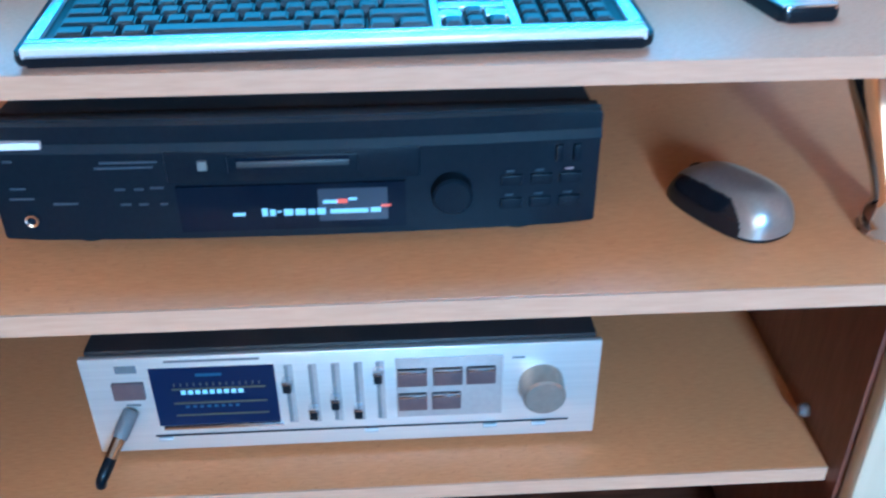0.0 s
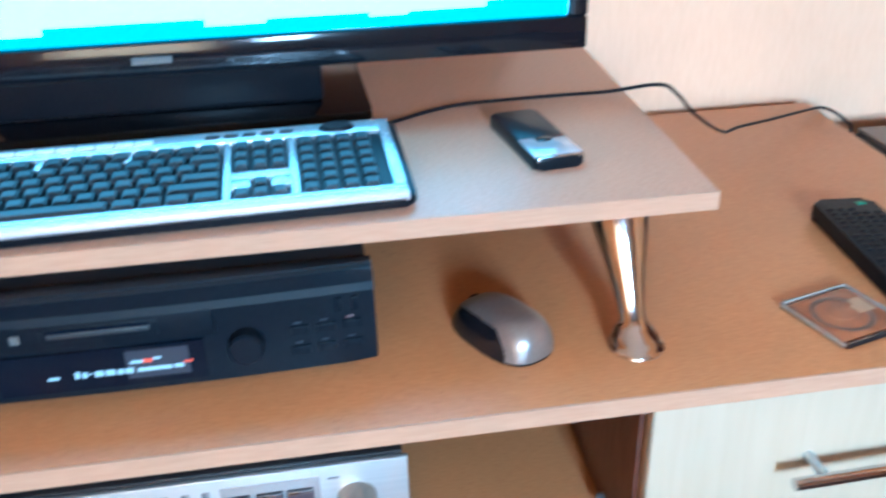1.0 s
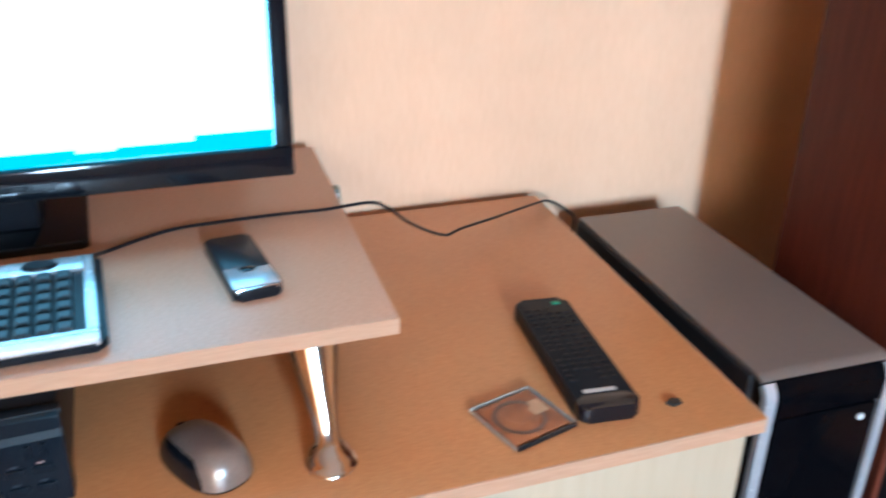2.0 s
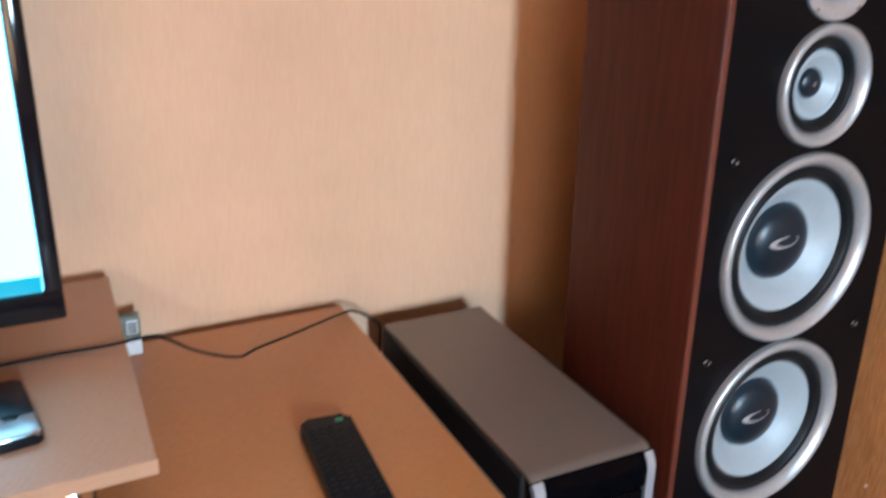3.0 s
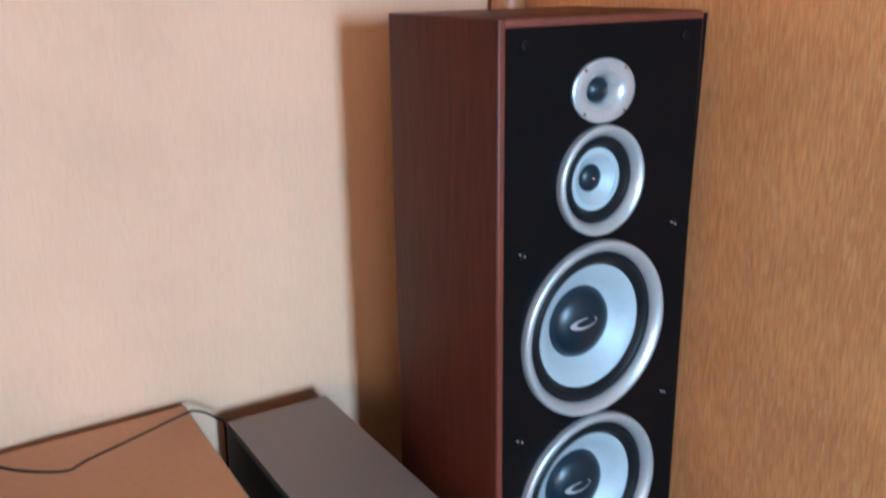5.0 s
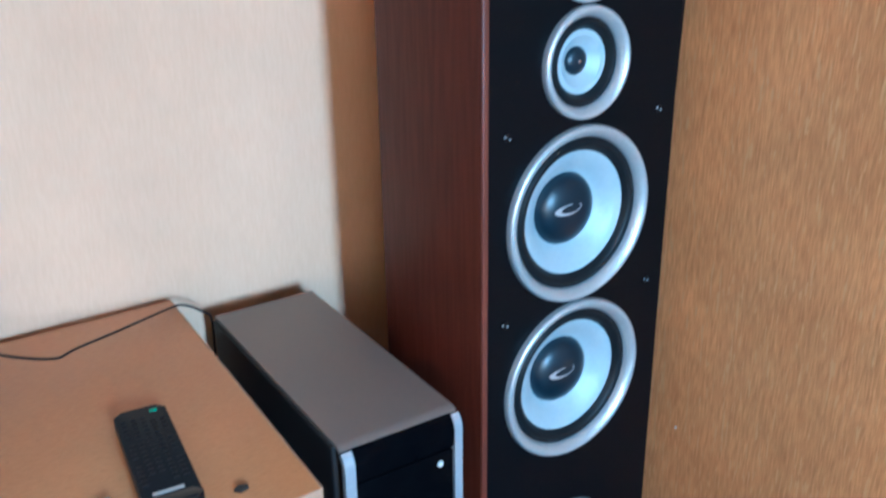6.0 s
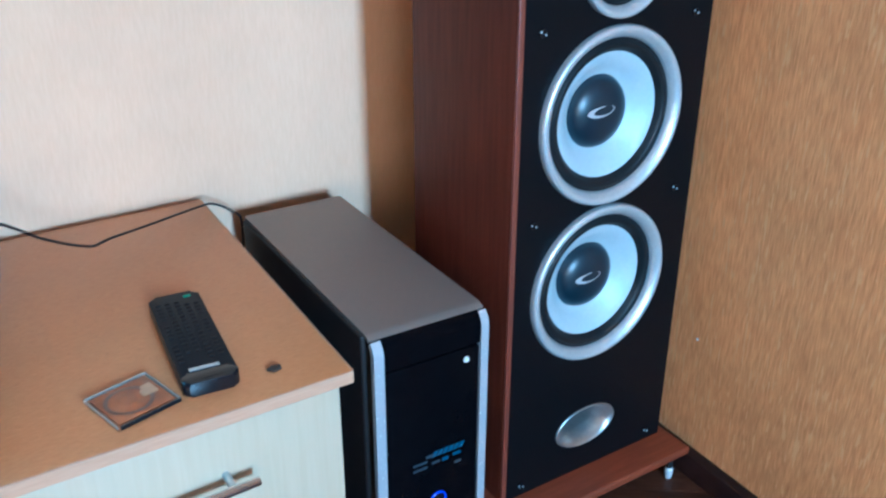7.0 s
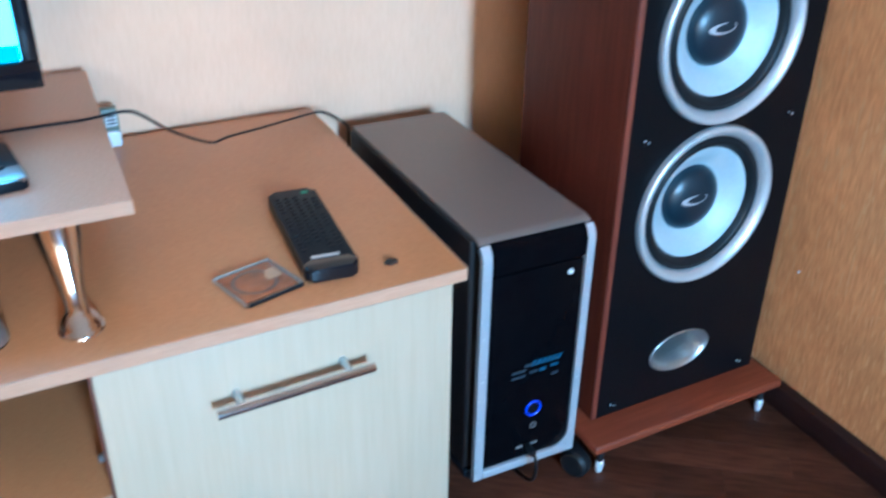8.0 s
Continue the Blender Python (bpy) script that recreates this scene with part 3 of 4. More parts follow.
for r in range(3):
    for y in (0.0785, 0.0955, 0.1135):
        key(0.0815 + r * 0.0162, y, 0.0158)
for r in range(3):
    key(0.0815 + r * 0.0162, 0.0275, 0.0158)
key(0.0977, 0.0445, 0.0158)
for r in range(4):
    for y in (0.0275, 0.0445, 0.0615, 0.0785, 0.0955, 0.1135):
        key(0.1395 + r * 0.0172, y, 0.0168)

bm = tube(B(), [(0.262, 0.300, RZ + 0.016), (0.278, 0.335, RZ + 0.004), (0.320, 0.362, RZ + 0.003), (0.363, 0.377, RZ + 0.003), (0.464, 0.382, RZ + 0.003), (0.522, 0.376, RZ + 0.005), (0.575, 0.358, RZ + 0.015),
                (0.600, 0.364, RZ + 0.001), (0.631, 0.388, 0.613), (0.672, 0.420, 0.580), (0.703, 0.443, 0.5605), (0.719, 0.455, 0.5575), (0.738, 0.468, 0.556), (0.800, 0.510, 0.545), (0.870, 0.557, 0.534),
                (0.912, 0.586, 0.5265), (0.932, 0.598, DZ + 0.004), (0.950, 0.594, DZ - 0.003), (0.968, 0.589, DZ - 0.016), (0.981, 0.592, DZ - 0.030), (0.985, 0.600, 0.46), (0.985, 0.605, 0.40), (0.985, 0.605, 0.28)], 0.0021, 8, 8)
tagged(new("keyboard_cable", mesh_of("keyboard_cable", bm, M_BLACK)), "thin black cable trailing from the keyboard over the desk edge", "cable")

# ---- mobile phone on the riser ----
ph = thing("mobile_phone", pose(0.4075, 0.252, RZ, 0, 0, 7), "black and silver candybar mobile phone lying on the riser", "phone")
part("body", slab(B(), rounded(0.050, 0.132, 0.007), 0.0, 0.012, 0.003), M_BLACK, ph)
part("face", slab(B(), [(x, y + 0.022) for x, y in rounded(0.046, 0.082, 0.005)], 0.0115, 0.0132, 0.0006), M_KEY, ph, "dark glossy screen face")
bm = slab(B(), [(-0.023, -0.061), (0.023, -0.061), (0.0235, -0.021), (0.009, -0.021), (0.0075, -0.027), (-0.0075, -0.027), (-0.009, -0.016), (-0.0235, -0.016)], 0.0112, 0.0136, 0.0008)
part("keypad", bm, M_PHONE, ph, "pale silver keypad panel")
part("pad_key", slab(B(), [(x, y - 0.024) for x, y in rounded(0.014, 0.010, 0.003)], 0.0130, 0.0146, 0.0006), M_GLOSSB, ph)
part("end_trim", box(B(), -0.0215, 0.0215, -0.0655, -0.0615, 0.006, 0.0128, 0.0012), M_CHROME, ph, "chrome end trim")

# ---- minidisc deck ----
md = thing("minidisc_deck", pose(0.0165, 0.083, DZ), "black hi-fi minidisc deck with a lit blue display", "audio deck")
W2 = 0.2145
MH = 0.1
part("chassis", box(B(), -W2 + 0.004, W2 - 0.004, 0.022, 0.285, 0.010, MH - 0.002, 0.0015), M_STEELB, md, "dark steel cover")
bm = B()
n = 16
front = [(-W2 + 2 * W2 * k / n, -0.007 * (1 - (2 * k / n - 1) ** 2)) for k in range(n + 1)]
slab(bm, front + [(W2, 0.022), (-W2, 0.022)], 0.011, MH, 0.003)
part("front_panel", bm, M_DECK, md, "gently bowed black front panel")
fy = lambda x: -0.007 * (1 - (x / W2) ** 2)
def face_box(x0, x1, z0, z1, proud=0.0015, sunk=0.002, bev=0.0):
    m = (x0 + x1) / 2
    return box(B(), x0, x1, fy(m) - proud, fy(m) + sunk, z0, z1, bev)
mx = lambda u: -W2 + 2 * W2 * u
bm = B()
lower = [bm.verts.new((x, y - 0.0035, 0.081)) for x, y in front]
upper = [bm.verts.new((x, y + 0.0085, MH + 0.0008)) for x, y in front]
behind = [bm.verts.new((x, y + 0.012, 0.081)) for x, y in front]
for k in range(n):
    for p, q in ((lower, upper), (upper, behind), (behind, lower)):
        bm.faces.new((p[k], p[k + 1], q[k + 1], q[k]))
part("upper_fascia", bm, M_SLOPE, md, "black fascia sloping back to the cover, coloured lighter for its sheen")
part("tray_bezel", face_box(mx(0.29), mx(0.70), 0.058, 0.082, 0.0028, 0.004, 0.001), M_DECK, md, "black loading bezel")
slot = part("disc_slot", face_box(mx(0.39), mx(0.60), 0.064, 0.078, 0.0038, 0.002, 0.001), M_DECK, md)
part("slot_flap", face_box(mx(0.405), mx(0.585), 0.069, 0.0738, 0.0046, 0.002, 0.0008), M_GREYD, slot, "dark grey disc flap")
part("slot_mouth", face_box(mx(0.405), mx(0.585), 0.0738, 0.0765, 0.0042, 0.002), M_GLASSD, slot, "black slot mouth")
part("disc_mark", face_box(mx(0.343), mx(0.358), 0.068, 0.075, 0.0055), M_DIM2, md, "small white mark")
disp = part("display_window", face_box(mx(0.30), mx(0.675), 0.018, 0.054, 0.0022, 0.004), M_GLASSD, md, "dark display window")
part("display_field", face_box(mx(0.53), mx(0.645), 0.024, 0.050, 0.0026), M_VFDB, disp, "bluish display field")
for u0, u1, z0, z1, mm in ((0.388, 0.408, 0.0285, 0.0315, M_VFD), (0.436, 0.445, 0.028, 0.0345, M_VFD), (0.449, 0.458, 0.028, 0.0335, M_VFD), (0.461, 0.468, 0.0305, 0.0322, M_VFD),
                           (0.472, 0.487, 0.028, 0.0335, M_VFD), (0.491, 0.508, 0.028, 0.0335, M_VFD), (0.512, 0.524, 0.028, 0.033, M_VFD), (0.527, 0.541, 0.028, 0.0335, M_VFD),
                           (0.549, 0.612, 0.0285, 0.0325, M_VFD), (0.616, 0.633, 0.0285, 0.033, M_VFD), (0.538, 0.562, 0.0385, 0.0410, M_VFD), (0.560, 0.578, 0.0385, 0.0415, M_RED),
                           (0.580, 0.594, 0.0405, 0.0425, M_VFD), (0.634, 0.650, 0.0345, 0.0362, M_RED)):
    rise = 0.0018 if z0 < 0.033 else 0.0
    part("segment", face_box(mx(u0), mx(u1), z0 + rise, z1 + rise * 0.6, 0.0031, 0.001), mm, disp)
part("name_bar", face_box(mx(0.024), mx(0.100), 0.0848, 0.0898, 0.0044), M_MARK, md, "white name bar")
for u0, u1, z0 in ((0.185, 0.278, 0.072), (0.175, 0.275, 0.068), (0.03, 0.045, 0.073), (0.03, 0.055, 0.052), (0.025, 0.065, 0.044), (0.095, 0.135, 0.040), (0.20, 0.217, 0.051),
                   (0.232, 0.247, 0.051), (0.258, 0.28, 0.052), (0.205, 0.222, 0.039), (0.235, 0.250, 0.039), (0.27, 0.282, 0.039)):
    part("print_bar", face_box(mx(u0), mx(u1), z0, z0 + 0.0016, 0.0006), M_DIM, md, "faint printed line")
part("phone_jack", lathe(B(), [(0.0028, 0.0), (0.0030, 0.004), (0.0048, 0.0045), (0.0052, 0.003), (0.0055, 0.0)], pose(mx(0.055), fy(mx(0.055)), 0.029) @ FACE, 24), M_CHROME, md, "chrome headphone jack ring")
part("jog_knob", lathe(B(), [(0.0, 0.013), (0.0125, 0.013), (0.0142, 0.011), (0.0145, 0.0)], pose(mx(0.752), fy(mx(0.752)), 0.044) @ FACE, 36), M_DECK, md, "black jog knob")
for u in (0.835, 0.885, 0.935):
    for z in (0.055, 0.036):
        b_ = part("button", face_box(mx(u), mx(u + 0.036), z - 0.009, z - 0.001, 0.0022, 0.003, 0.0008), M_DECK, md)
        part("print_bar", face_box(mx(u + 0.008), mx(u + 0.022), z + 0.001, z + 0.0024, 0.0006), M_PRINT if (u > 0.93 and z > 0.05) else M_DIM, b_)
for u in (0.925, 0.955):
    part("level_dial", face_box(mx(u), mx(u + 0.012), 0.063, 0.076, 0.003, 0.003, 0.001), M_DECK, md)
for fx in (-0.16, 0.16):
    for fyy in (0.03, 0.25):
        part("foot", lathe(B(), [(0, 0), (0.017, 0), (0.019, 0.010), (0, 0.010)], pose(fx, fyy, 0), 20), M_RUBBER, md)

# ---- mouse ----
mouse = thing("computer_mouse", pose(0.3435, 0.112, DZ, 0, 0, 27), "silver computer mouse with black sides on the desk", "mouse")
def mouse_shell(grow=0.0, z_lift=0.0):
    bm = bmesh.new()
    nu, nv = 168, 64
    rings = []
    for j in range(nv + 1):
        t = j / nv * math.pi / 2
        ring = []
        for k in range(nu):
            a = 2 * math.pi * k / nu
            ex = math.copysign(abs(math.cos(a)) ** 0.8, math.cos(a))
            ey = math.copysign(abs(math.sin(a)) ** 0.85, math.sin(a))
            x = (0.0335 + grow) * ex * math.cos(t) ** 0.7 * (1 - 0.06 * math.cos(2 * a))
            y = (0.053 + grow) * ey * math.cos(t) ** 0.6 - 0.006 * math.sin(t)
            ring.append(bm.verts.new((x, y, z_lift + (0.0335 + grow) * math.sin(t) * (1 - 0.12 * ey * math.cos(t)))))
        rings.append(ring)
    for a, b in zip(rings, rings[1:]):
        for k in range(nu):
            bm.faces.new((a[k], a[(k + 1) % nu], b[(k + 1) % nu], b[k]))
    bmesh.ops.remove_doubles(bm, verts=bm.verts, dist=0.00005)
    bm.faces.new(sorted((v for v in bm.verts if v.co.z < z_lift + 1e-6), key=lambda v: math.atan2(v.co.y, v.co.x)))
    return bm
part("base", mouse_shell(0, 0.0005), M_GLOSSB, mouse, "black lower shell with a thumb grip")
bm = mouse_shell(0.0006, 0.0006)
def grip(co):
    """Below zero on the black thumb grip and the front nose."""
    side = (co.x + 0.0085 + 1.0 * (co.z - 0.0125)) / 0.010
    oval = 1 - ((co.y - 0.012) / 0.050) ** 2 - ((co.z - 0.006) / 0.0285) ** 2
    return max(side, -oval * 4)
bmesh.ops.delete(bm, geom=[fc for fc in bm.faces if grip(fc.calc_center_median()) < 0 or fc.calc_center_median().z < 0.0035 or fc.calc_center_median().y > 0.0475], context="FACES")
part("top_shell", bm, M_MOUSE, mouse, "satin silver top shell")
part("wheel", lathe(B(), [(0, -0.0035), (0.009, -0.0035), (0.010, -0.002), (0.010, 0.002), (0.009, 0.0035), (0, 0.0035)], pose(0.0, 0.034, 0.0165, 0, 90, 0), 20), M_RUBBER, mouse)

# ---- amplifier on the shelf ----
amp = thing("stereo_amplifier", pose(0.0365, 0.094, SZ), "silver-fronted vintage stereo amplifier on the lower shelf", "amplifier")
A2, AZ0, AZ1 = 0.2155, 0.010, 0.112
part("case", box(B(), -A2 + 0.004, A2 - 0.004, 0.006, 0.27, AZ0 + 0.002, AZ1 + 0.004, 0.002), M_STEELB, amp, "dark steel case")
part("front_panel", box(B(), -A2, A2, 0.0, 0.006, AZ0, AZ1, 0.0012), M_ALU, amp, "brushed aluminium front panel")
ax_ = lambda u: -A2 + 2 * A2 * u
az_ = lambda v: AZ1 - (AZ1 - AZ0) * v
def af(u0, u1, v0, v1, proud=0.001, sunk=0.002, bev=0.0):
    return box(B(), ax_(u0), ax_(u1), -proud, sunk, az_(v1), az_(v0), bev)
meter = part("meter_window", af(0.128, 0.366, 0.11, 0.72, 0.0008, 0.002), mat("blue_meter_glass", (0.008, 0.013, 0.040), 0.14, 0, (0.010, 0.016, 0.048), (1, 1, 1), 20, spec=0.3), amp, "dark blue meter window")
part("meter_sill", af(0.135, 0.372, 0.725, 0.76, 0.0022, 0.002, 0.0006), M_CHROME, amp)
for k in range(9):
    part("meter_light", af(0.182 + k * 0.0138, 0.191 + k * 0.0138, 0.345, 0.385, 0.0012, 0.001), M_VFD, meter, "lit meter segment")
for v in (0.32, 0.47, 0.60):
    part("scale_line", af(0.165, 0.345, v, v + 0.018, 0.0011, 0.001), M_GOLD, meter)
for k in range(14):
    part("scale_tick", af(0.170 + k * 0.0125, 0.1725 + k * 0.0125, 0.265, 0.30, 0.0011, 0.001), M_GOLD, meter)
for k in range(8):
    part("meter_light", af(0.186 + k * 0.0138, 0.193 + k * 0.0138, 0.505, 0.53, 0.0012, 0.001), M_BLUEP, meter, "unlit meter segment")
part("scale_title", af(0.215, 0.265, 0.17, 0.20, 0.0011, 0.001), M_BLUEP, meter)
part("name_bar", af(0.066, 0.106, 0.075, 0.145, 0.0008), M_GREY, amp, "grey name bar")
part("title_line", af(0.16, 0.34, 0.035, 0.055, 0.0006), M_GREY, amp)
part("power_button", af(0.054, 0.114, 0.24, 0.41, 0.0035, 0.002, 0.0008), M_BUTTON, amp, "dark power button")
part("jack_print", af(0.072, 0.10, 0.475, 0.495, 0.0006), M_GREY, amp)
for u, kz in ((0.388, 0.30), (0.434, 0.60), (0.478, 0.50), (0.522, 0.61), (0.564, 0.24)):
    part("slider_recess", af(u - 0.0035, u + 0.0125, 0.12, 0.745, 0.0004, 0.002), M_MAUVE, amp, "pale grey slider recess")
    sl = part("slider_slot", af(u - 0.004, u + 0.004, 0.13, 0.73, 0.0006, 0.002), M_GREY, amp, "narrow slider slot")
    part("slider_knob", af(u - 0.0085, u + 0.0085, kz - 0.06, kz + 0.06, 0.009, 0.0, 0.0012), M_BLACK, sl, "black slider knob")
    part("slider_line", af(u - 0.0088, u + 0.0088, kz - 0.063, kz - 0.030, 0.0096, -0.001, 0.0008), M_CHROME, sl, "bright slider tip")
pan = part("button_panel", af(0.598, 0.808, 0.10, 0.73, 0.0012, 0.002, 0.0004), M_MAUVE, amp, "mauve-grey button panel")
for u, v in ((0.630, 0.29), (0.700, 0.29), (0.765, 0.29), (0.630, 0.55), (0.697, 0.55)):
    k_ = part("selector_button", af(u - 0.029, u + 0.029, v - 0.085, v + 0.085, 0.0048, 0.001, 0.001), M_BUTTON, pan, "brown selector button")
    part("button_edge", af(u - 0.027, u + 0.027, v - 0.085, v - 0.056, 0.0056, 0.001, 0.0006), M_CHROME, k_)
part("volume_knob", lathe(B(), [(0.0, 0.022), (0.0162, 0.022), (0.0178, 0.0205), (0.0190, 0.0)], pose(ax_(0.885), 0, az_(0.41)) @ FACE, 48), M_KNOB, amp, "champagne volume knob")
part("volume_mark", af(0.825, 0.850, 0.13, 0.145, 0.0006), M_GREY, amp)
part("groove", af(0.115, 0.945, 0.825, 0.842, 0.0006, 0.002), M_BLACK, amp, "dark hairline groove")
for u in (0.135, 0.545, 0.785, 0.885):
    part("lever", af(u - 0.014, u + 0.014, 0.842, 0.875, 0.003, 0.001, 0.0006), M_SILVER, amp, "small switch lever")
for fx in (-0.17, 0.17):
    for fyy in (0.03, 0.24):
        part("foot", lathe(B(), [(0, 0), (0.014, 0), (0.016, AZ0 + 0.002), (0, AZ0 + 0.002)], pose(fx, fyy, 0), 18), M_RUBBER, amp)
plug = thing("headphone_plug", pose(ax_(0.100) + 0.0275, 0.094, SZ + az_(0.545)), "metal headphone plug in the amplifier with a black cable", "plug")
d = Vector((-0.021, -0.050, -0.034)).normalized()
q = d.to_track_quat("Z", "Y").to_matrix().to_4x4()
part("barrel", lathe(B(), [(0.0, 0.0), (0.0064, 0.0), (0.0068, 0.002), (0.0066, 0.022), (0.0058, 0.025), (0, 0.025)], q, 24), M_GREY, plug, "grey metal barrel")
part("sleeve", lathe(B(), [(0.0, 0.025), (0.0054, 0.025), (0.0046, 0.042), (0, 0.042)], q, 20), M_CHROME, plug, "chrome sleeve")
e = d * 0.041
part("strain_relief", tube(B(), [e, d * 0.050, d * 0.058 + Vector((-0.001, 0.001, -0.003)), d * 0.062 + Vector((-0.002, 0.006, -0.009))], 0.0046, 12), M_BLACK, plug, "black strain relief")
part("cable", tube(B(), [d * 0.061 + Vector((-0.002, 0.005, -0.008)), d * 0.060 + Vector((-0.002, 0.016, -0.013)), d * 0.052 + Vector((-0.002, 0.035, -0.0135)), d * 0.052 + Vector((0.0, 0.10, -0.0135))], 0.0024, 10), M_BLACK, plug, "thin black cable")

# ---- remote control, disc case, chip, adapter ----
rc = thing("remote_control", pose(0.7560, 0.1640, DZ, 0, 0, -6), "long black remote control lying on the desk", "remote control")
part("body", slab(B(), rounded(0.067, 0.230, 0.010), 0.0, 0.019, 0.005, 3), M_DECK, rc)
part("nose", slab(B(), [(x, y - 0.1042) for x, y in rounded(0.0675, 0.024, 0.009)], 0.0006, 0.0196, 0.004, 3), M_GLOSSB, rc, "glossy curved end")
part("name_bar", box(B(), -0.020, 0.016, -0.0885, -0.0830, 0.019, 0.0197), M_SILVER, rc, "grey name bar")
part("led_window", box(B(), 0.012, 0.022, 0.098, 0.1055, 0.0185, 0.0196, 0.0005), mat("green_button", (0.02, 0.30, 0.16), 0.4), rc, "small green button")
rb = mesh_of("remote_button", slab(B(), rounded(0.0066, 0.0042, 0.0014, 3), 0.0185, 0.0206, 0.0005, 1), M_RUBBER)
for r in range(16):
    for c in range(5):
        if (r in (5, 10) and c in (0, 4)) or (r > 13 and c in (1, 2)) or (r == 0 and c > 2):
            continue
        piece("remote_button", rb, rc, pose(-0.0240 + c * 0.012, 0.088 - r * 0.0102, 0))

case = thing("minidisc_case", pose(0.6585, 0.0795, DZ, 0, 0, 15), "clear plastic case holding an amber minidisc on the desk", "disc case")
cb = part("lower_shell", slab(B(), rounded(0.079, 0.079, 0.002, 3), 0.0002, 0.0012), M_CLEAR, case, "clear plastic shell")
part("disc", slab(B(), rounded(0.071, 0.068, 0.003, 3), 0.0016, 0.0048, 0.0006), M_DISC, case, "amber minidisc cartridge")
part("hub", lathe(B(), [(0, 0.0052), (0.012, 0.0052), (0.0125, 0.0048)], pose(-0.004, 0.002, 0), 28), M_DISC, case, "brown disc hub")
part("disc_ring", lathe(B(), [(0.0235, 0.0047), (0.0235, 0.00505), (0.0285, 0.00505), (0.0285, 0.0047)], pose(-0.004, 0.0, 0), 36), mat("dark_amber", (0.12, 0.042, 0.020), 0.3), case, "dark disc rim")
part("label", slab(B(), [(0.012, -0.006), (0.031, -0.006), (0.031, 0.016), (0.018, 0.016), (0.016, 0.008), (0.012, 0.006)], 0.0048, 0.0053), M_DISC2, case, "tan label")
for x0, x1, y0, y1 in ((-0.0395, 0.0395, 0.0383, 0.0395), (-0.0395, -0.0383, -0.0375, 0.0383), (0.0383, 0.0395, -0.0375, 0.0383)):
    part("rim", box(B(), x0, x1, y0, y1, 0.0012, 0.0054, 0.0003, 1), M_FROST, case, "frosted clear rim")
part("spine", box(B(), -0.036, 0.0395, -0.0395, -0.0375, 0.0006, 0.0053), M_BLACK, case, "dark spine insert")
part("lid", slab(B(), rounded(0.079, 0.079, 0.002, 3), 0.0055, 0.0063), M_CLEAR, case, "clear lid").visible_shadow = False

chip = slab(B(), [(-0.009, 0.001), (-0.001, 0.007), (0.0095, 0.003), (0.008, -0.004), (-0.003, -0.0065)], 0, 0.004, 0.001)
ob = tagged(new("rubber_scrap", mesh_of("rubber_scrap", chip, mat("brown_rubber", (0.035, 0.026, 0.020), 0.6, 0, (0.022, 0.016, 0.013), (1, 1, 1), 300))), "small dark rubber scrap lying on the desk", "scrap")
ob.matrix_world = pose(0.823, 0.056, DZ)

ad = thing("cable_adapter", pose(0.582, 0.608, DZ, 0, 0, -4), "white plastic adapter with a grey-green socket block on the desk", "adapter")
part("body", box(B(), -0.023, 0.012, -0.014, 0.014, 0.0, 0.026, 0.003), M_WHITE, ad, "white lower box")
so = part("socket_block", box(B(), -0.021, 0.012, -0.008, 0.012, 0.026, 0.062, 0.002), M_ADAPT, ad, "grey-green socket block")
part("socket_face", box(B(), -0.008, 0.009, -0.0095, -0.0075, 0.034, 0.056, 0.0008), M_WHITE, so)
for k in range(3):
    part("slot", box(B(), -0.006, 0.007, -0.0105, -0.0094, 0.0375 + k * 0.006, 0.0405 + k * 0.006), M_BLACK, so)

# ---- computer tower on a wheeled stand ----
pc = thing("computer_tower", pose(0.966, 0.084, 0.062, 0, 0, -1.2), "black computer tower with silver front rails and taupe top", "computer")
PW, PD, PH = 0.196, 0.497, 0.430
part("side_panel", box(B(), 0.0035, PW - 0.0005, 0.030, PD, 0.006, PH - 0.0055, 0.004, 3), M_PCSIDE, pc, "dark steel side panels")
R_TOP, TURN = 0.030, 56  # rounding of the top front edge; the steel top covers it down to this angle
def over(r, a, drop=0.0):
    return (R_TOP - r * math.cos(radians(a)) + drop, PH - R_TOP + r * math.sin(radians(a)))
def extrude(bm, loop, x0, x1):
    """A closed y, z outline drawn out along x."""
    a = [bm.verts.new((x0, y, z)) for y, z in loop]
    b = [bm.verts.new((x1, y, z)) for y, z in loop]
    for i in range(len(loop)):
        j = (i + 1) % len(loop)
        bm.faces.new((a[i], a[j], b[j], b[i]))
    return a, b
def rail(x0, x1):
    """A silver rail: up the front and a little way round the top edge."""
    bm = bmesh.new()
    T = 0.010
    steps = range(0, TURN + 1, 10)
    loop = [(0.002, 0.0)] + [over(R_TOP, a) for a in steps] + [over(R_TOP - T, a) for a in reversed(steps)] + [(T + 0.002, 0.0)]
    a, b = extrude(bm, loop, x0, x1)
    k = len(loop)
    for i in range(k // 2 - 1):
        bm.faces.new((a[i], a[i + 1], a[k - 2 - i], a[k - 1 - i]))
        bm.faces.new((b[i], b[k - 1 - i], b[k - 2 - i], b[i + 1]))
    return bm
bm = bmesh.new()
arc_ = range(TURN, 91, 8)
loop = [over(R_TOP + 0.0006, a) for a in arc_] + [(PD, PH + 0.0006), (PD, PH - 0.0045)] + [over(R_TOP - 0.0045, a) for a in reversed(arc_)]
a_, b_ = extrude(bm, loop, 0.0078, PW - 0.002)
k = len(loop)
for i in range(k // 2 - 1):
    bm.faces.new((a_[i], a_[i + 1], a_[k - 2 - i], a_[k - 1 - i]))
    bm.faces.new((b_[i], b_[k - 1 - i], b_[k - 2 - i], b_[i + 1]))
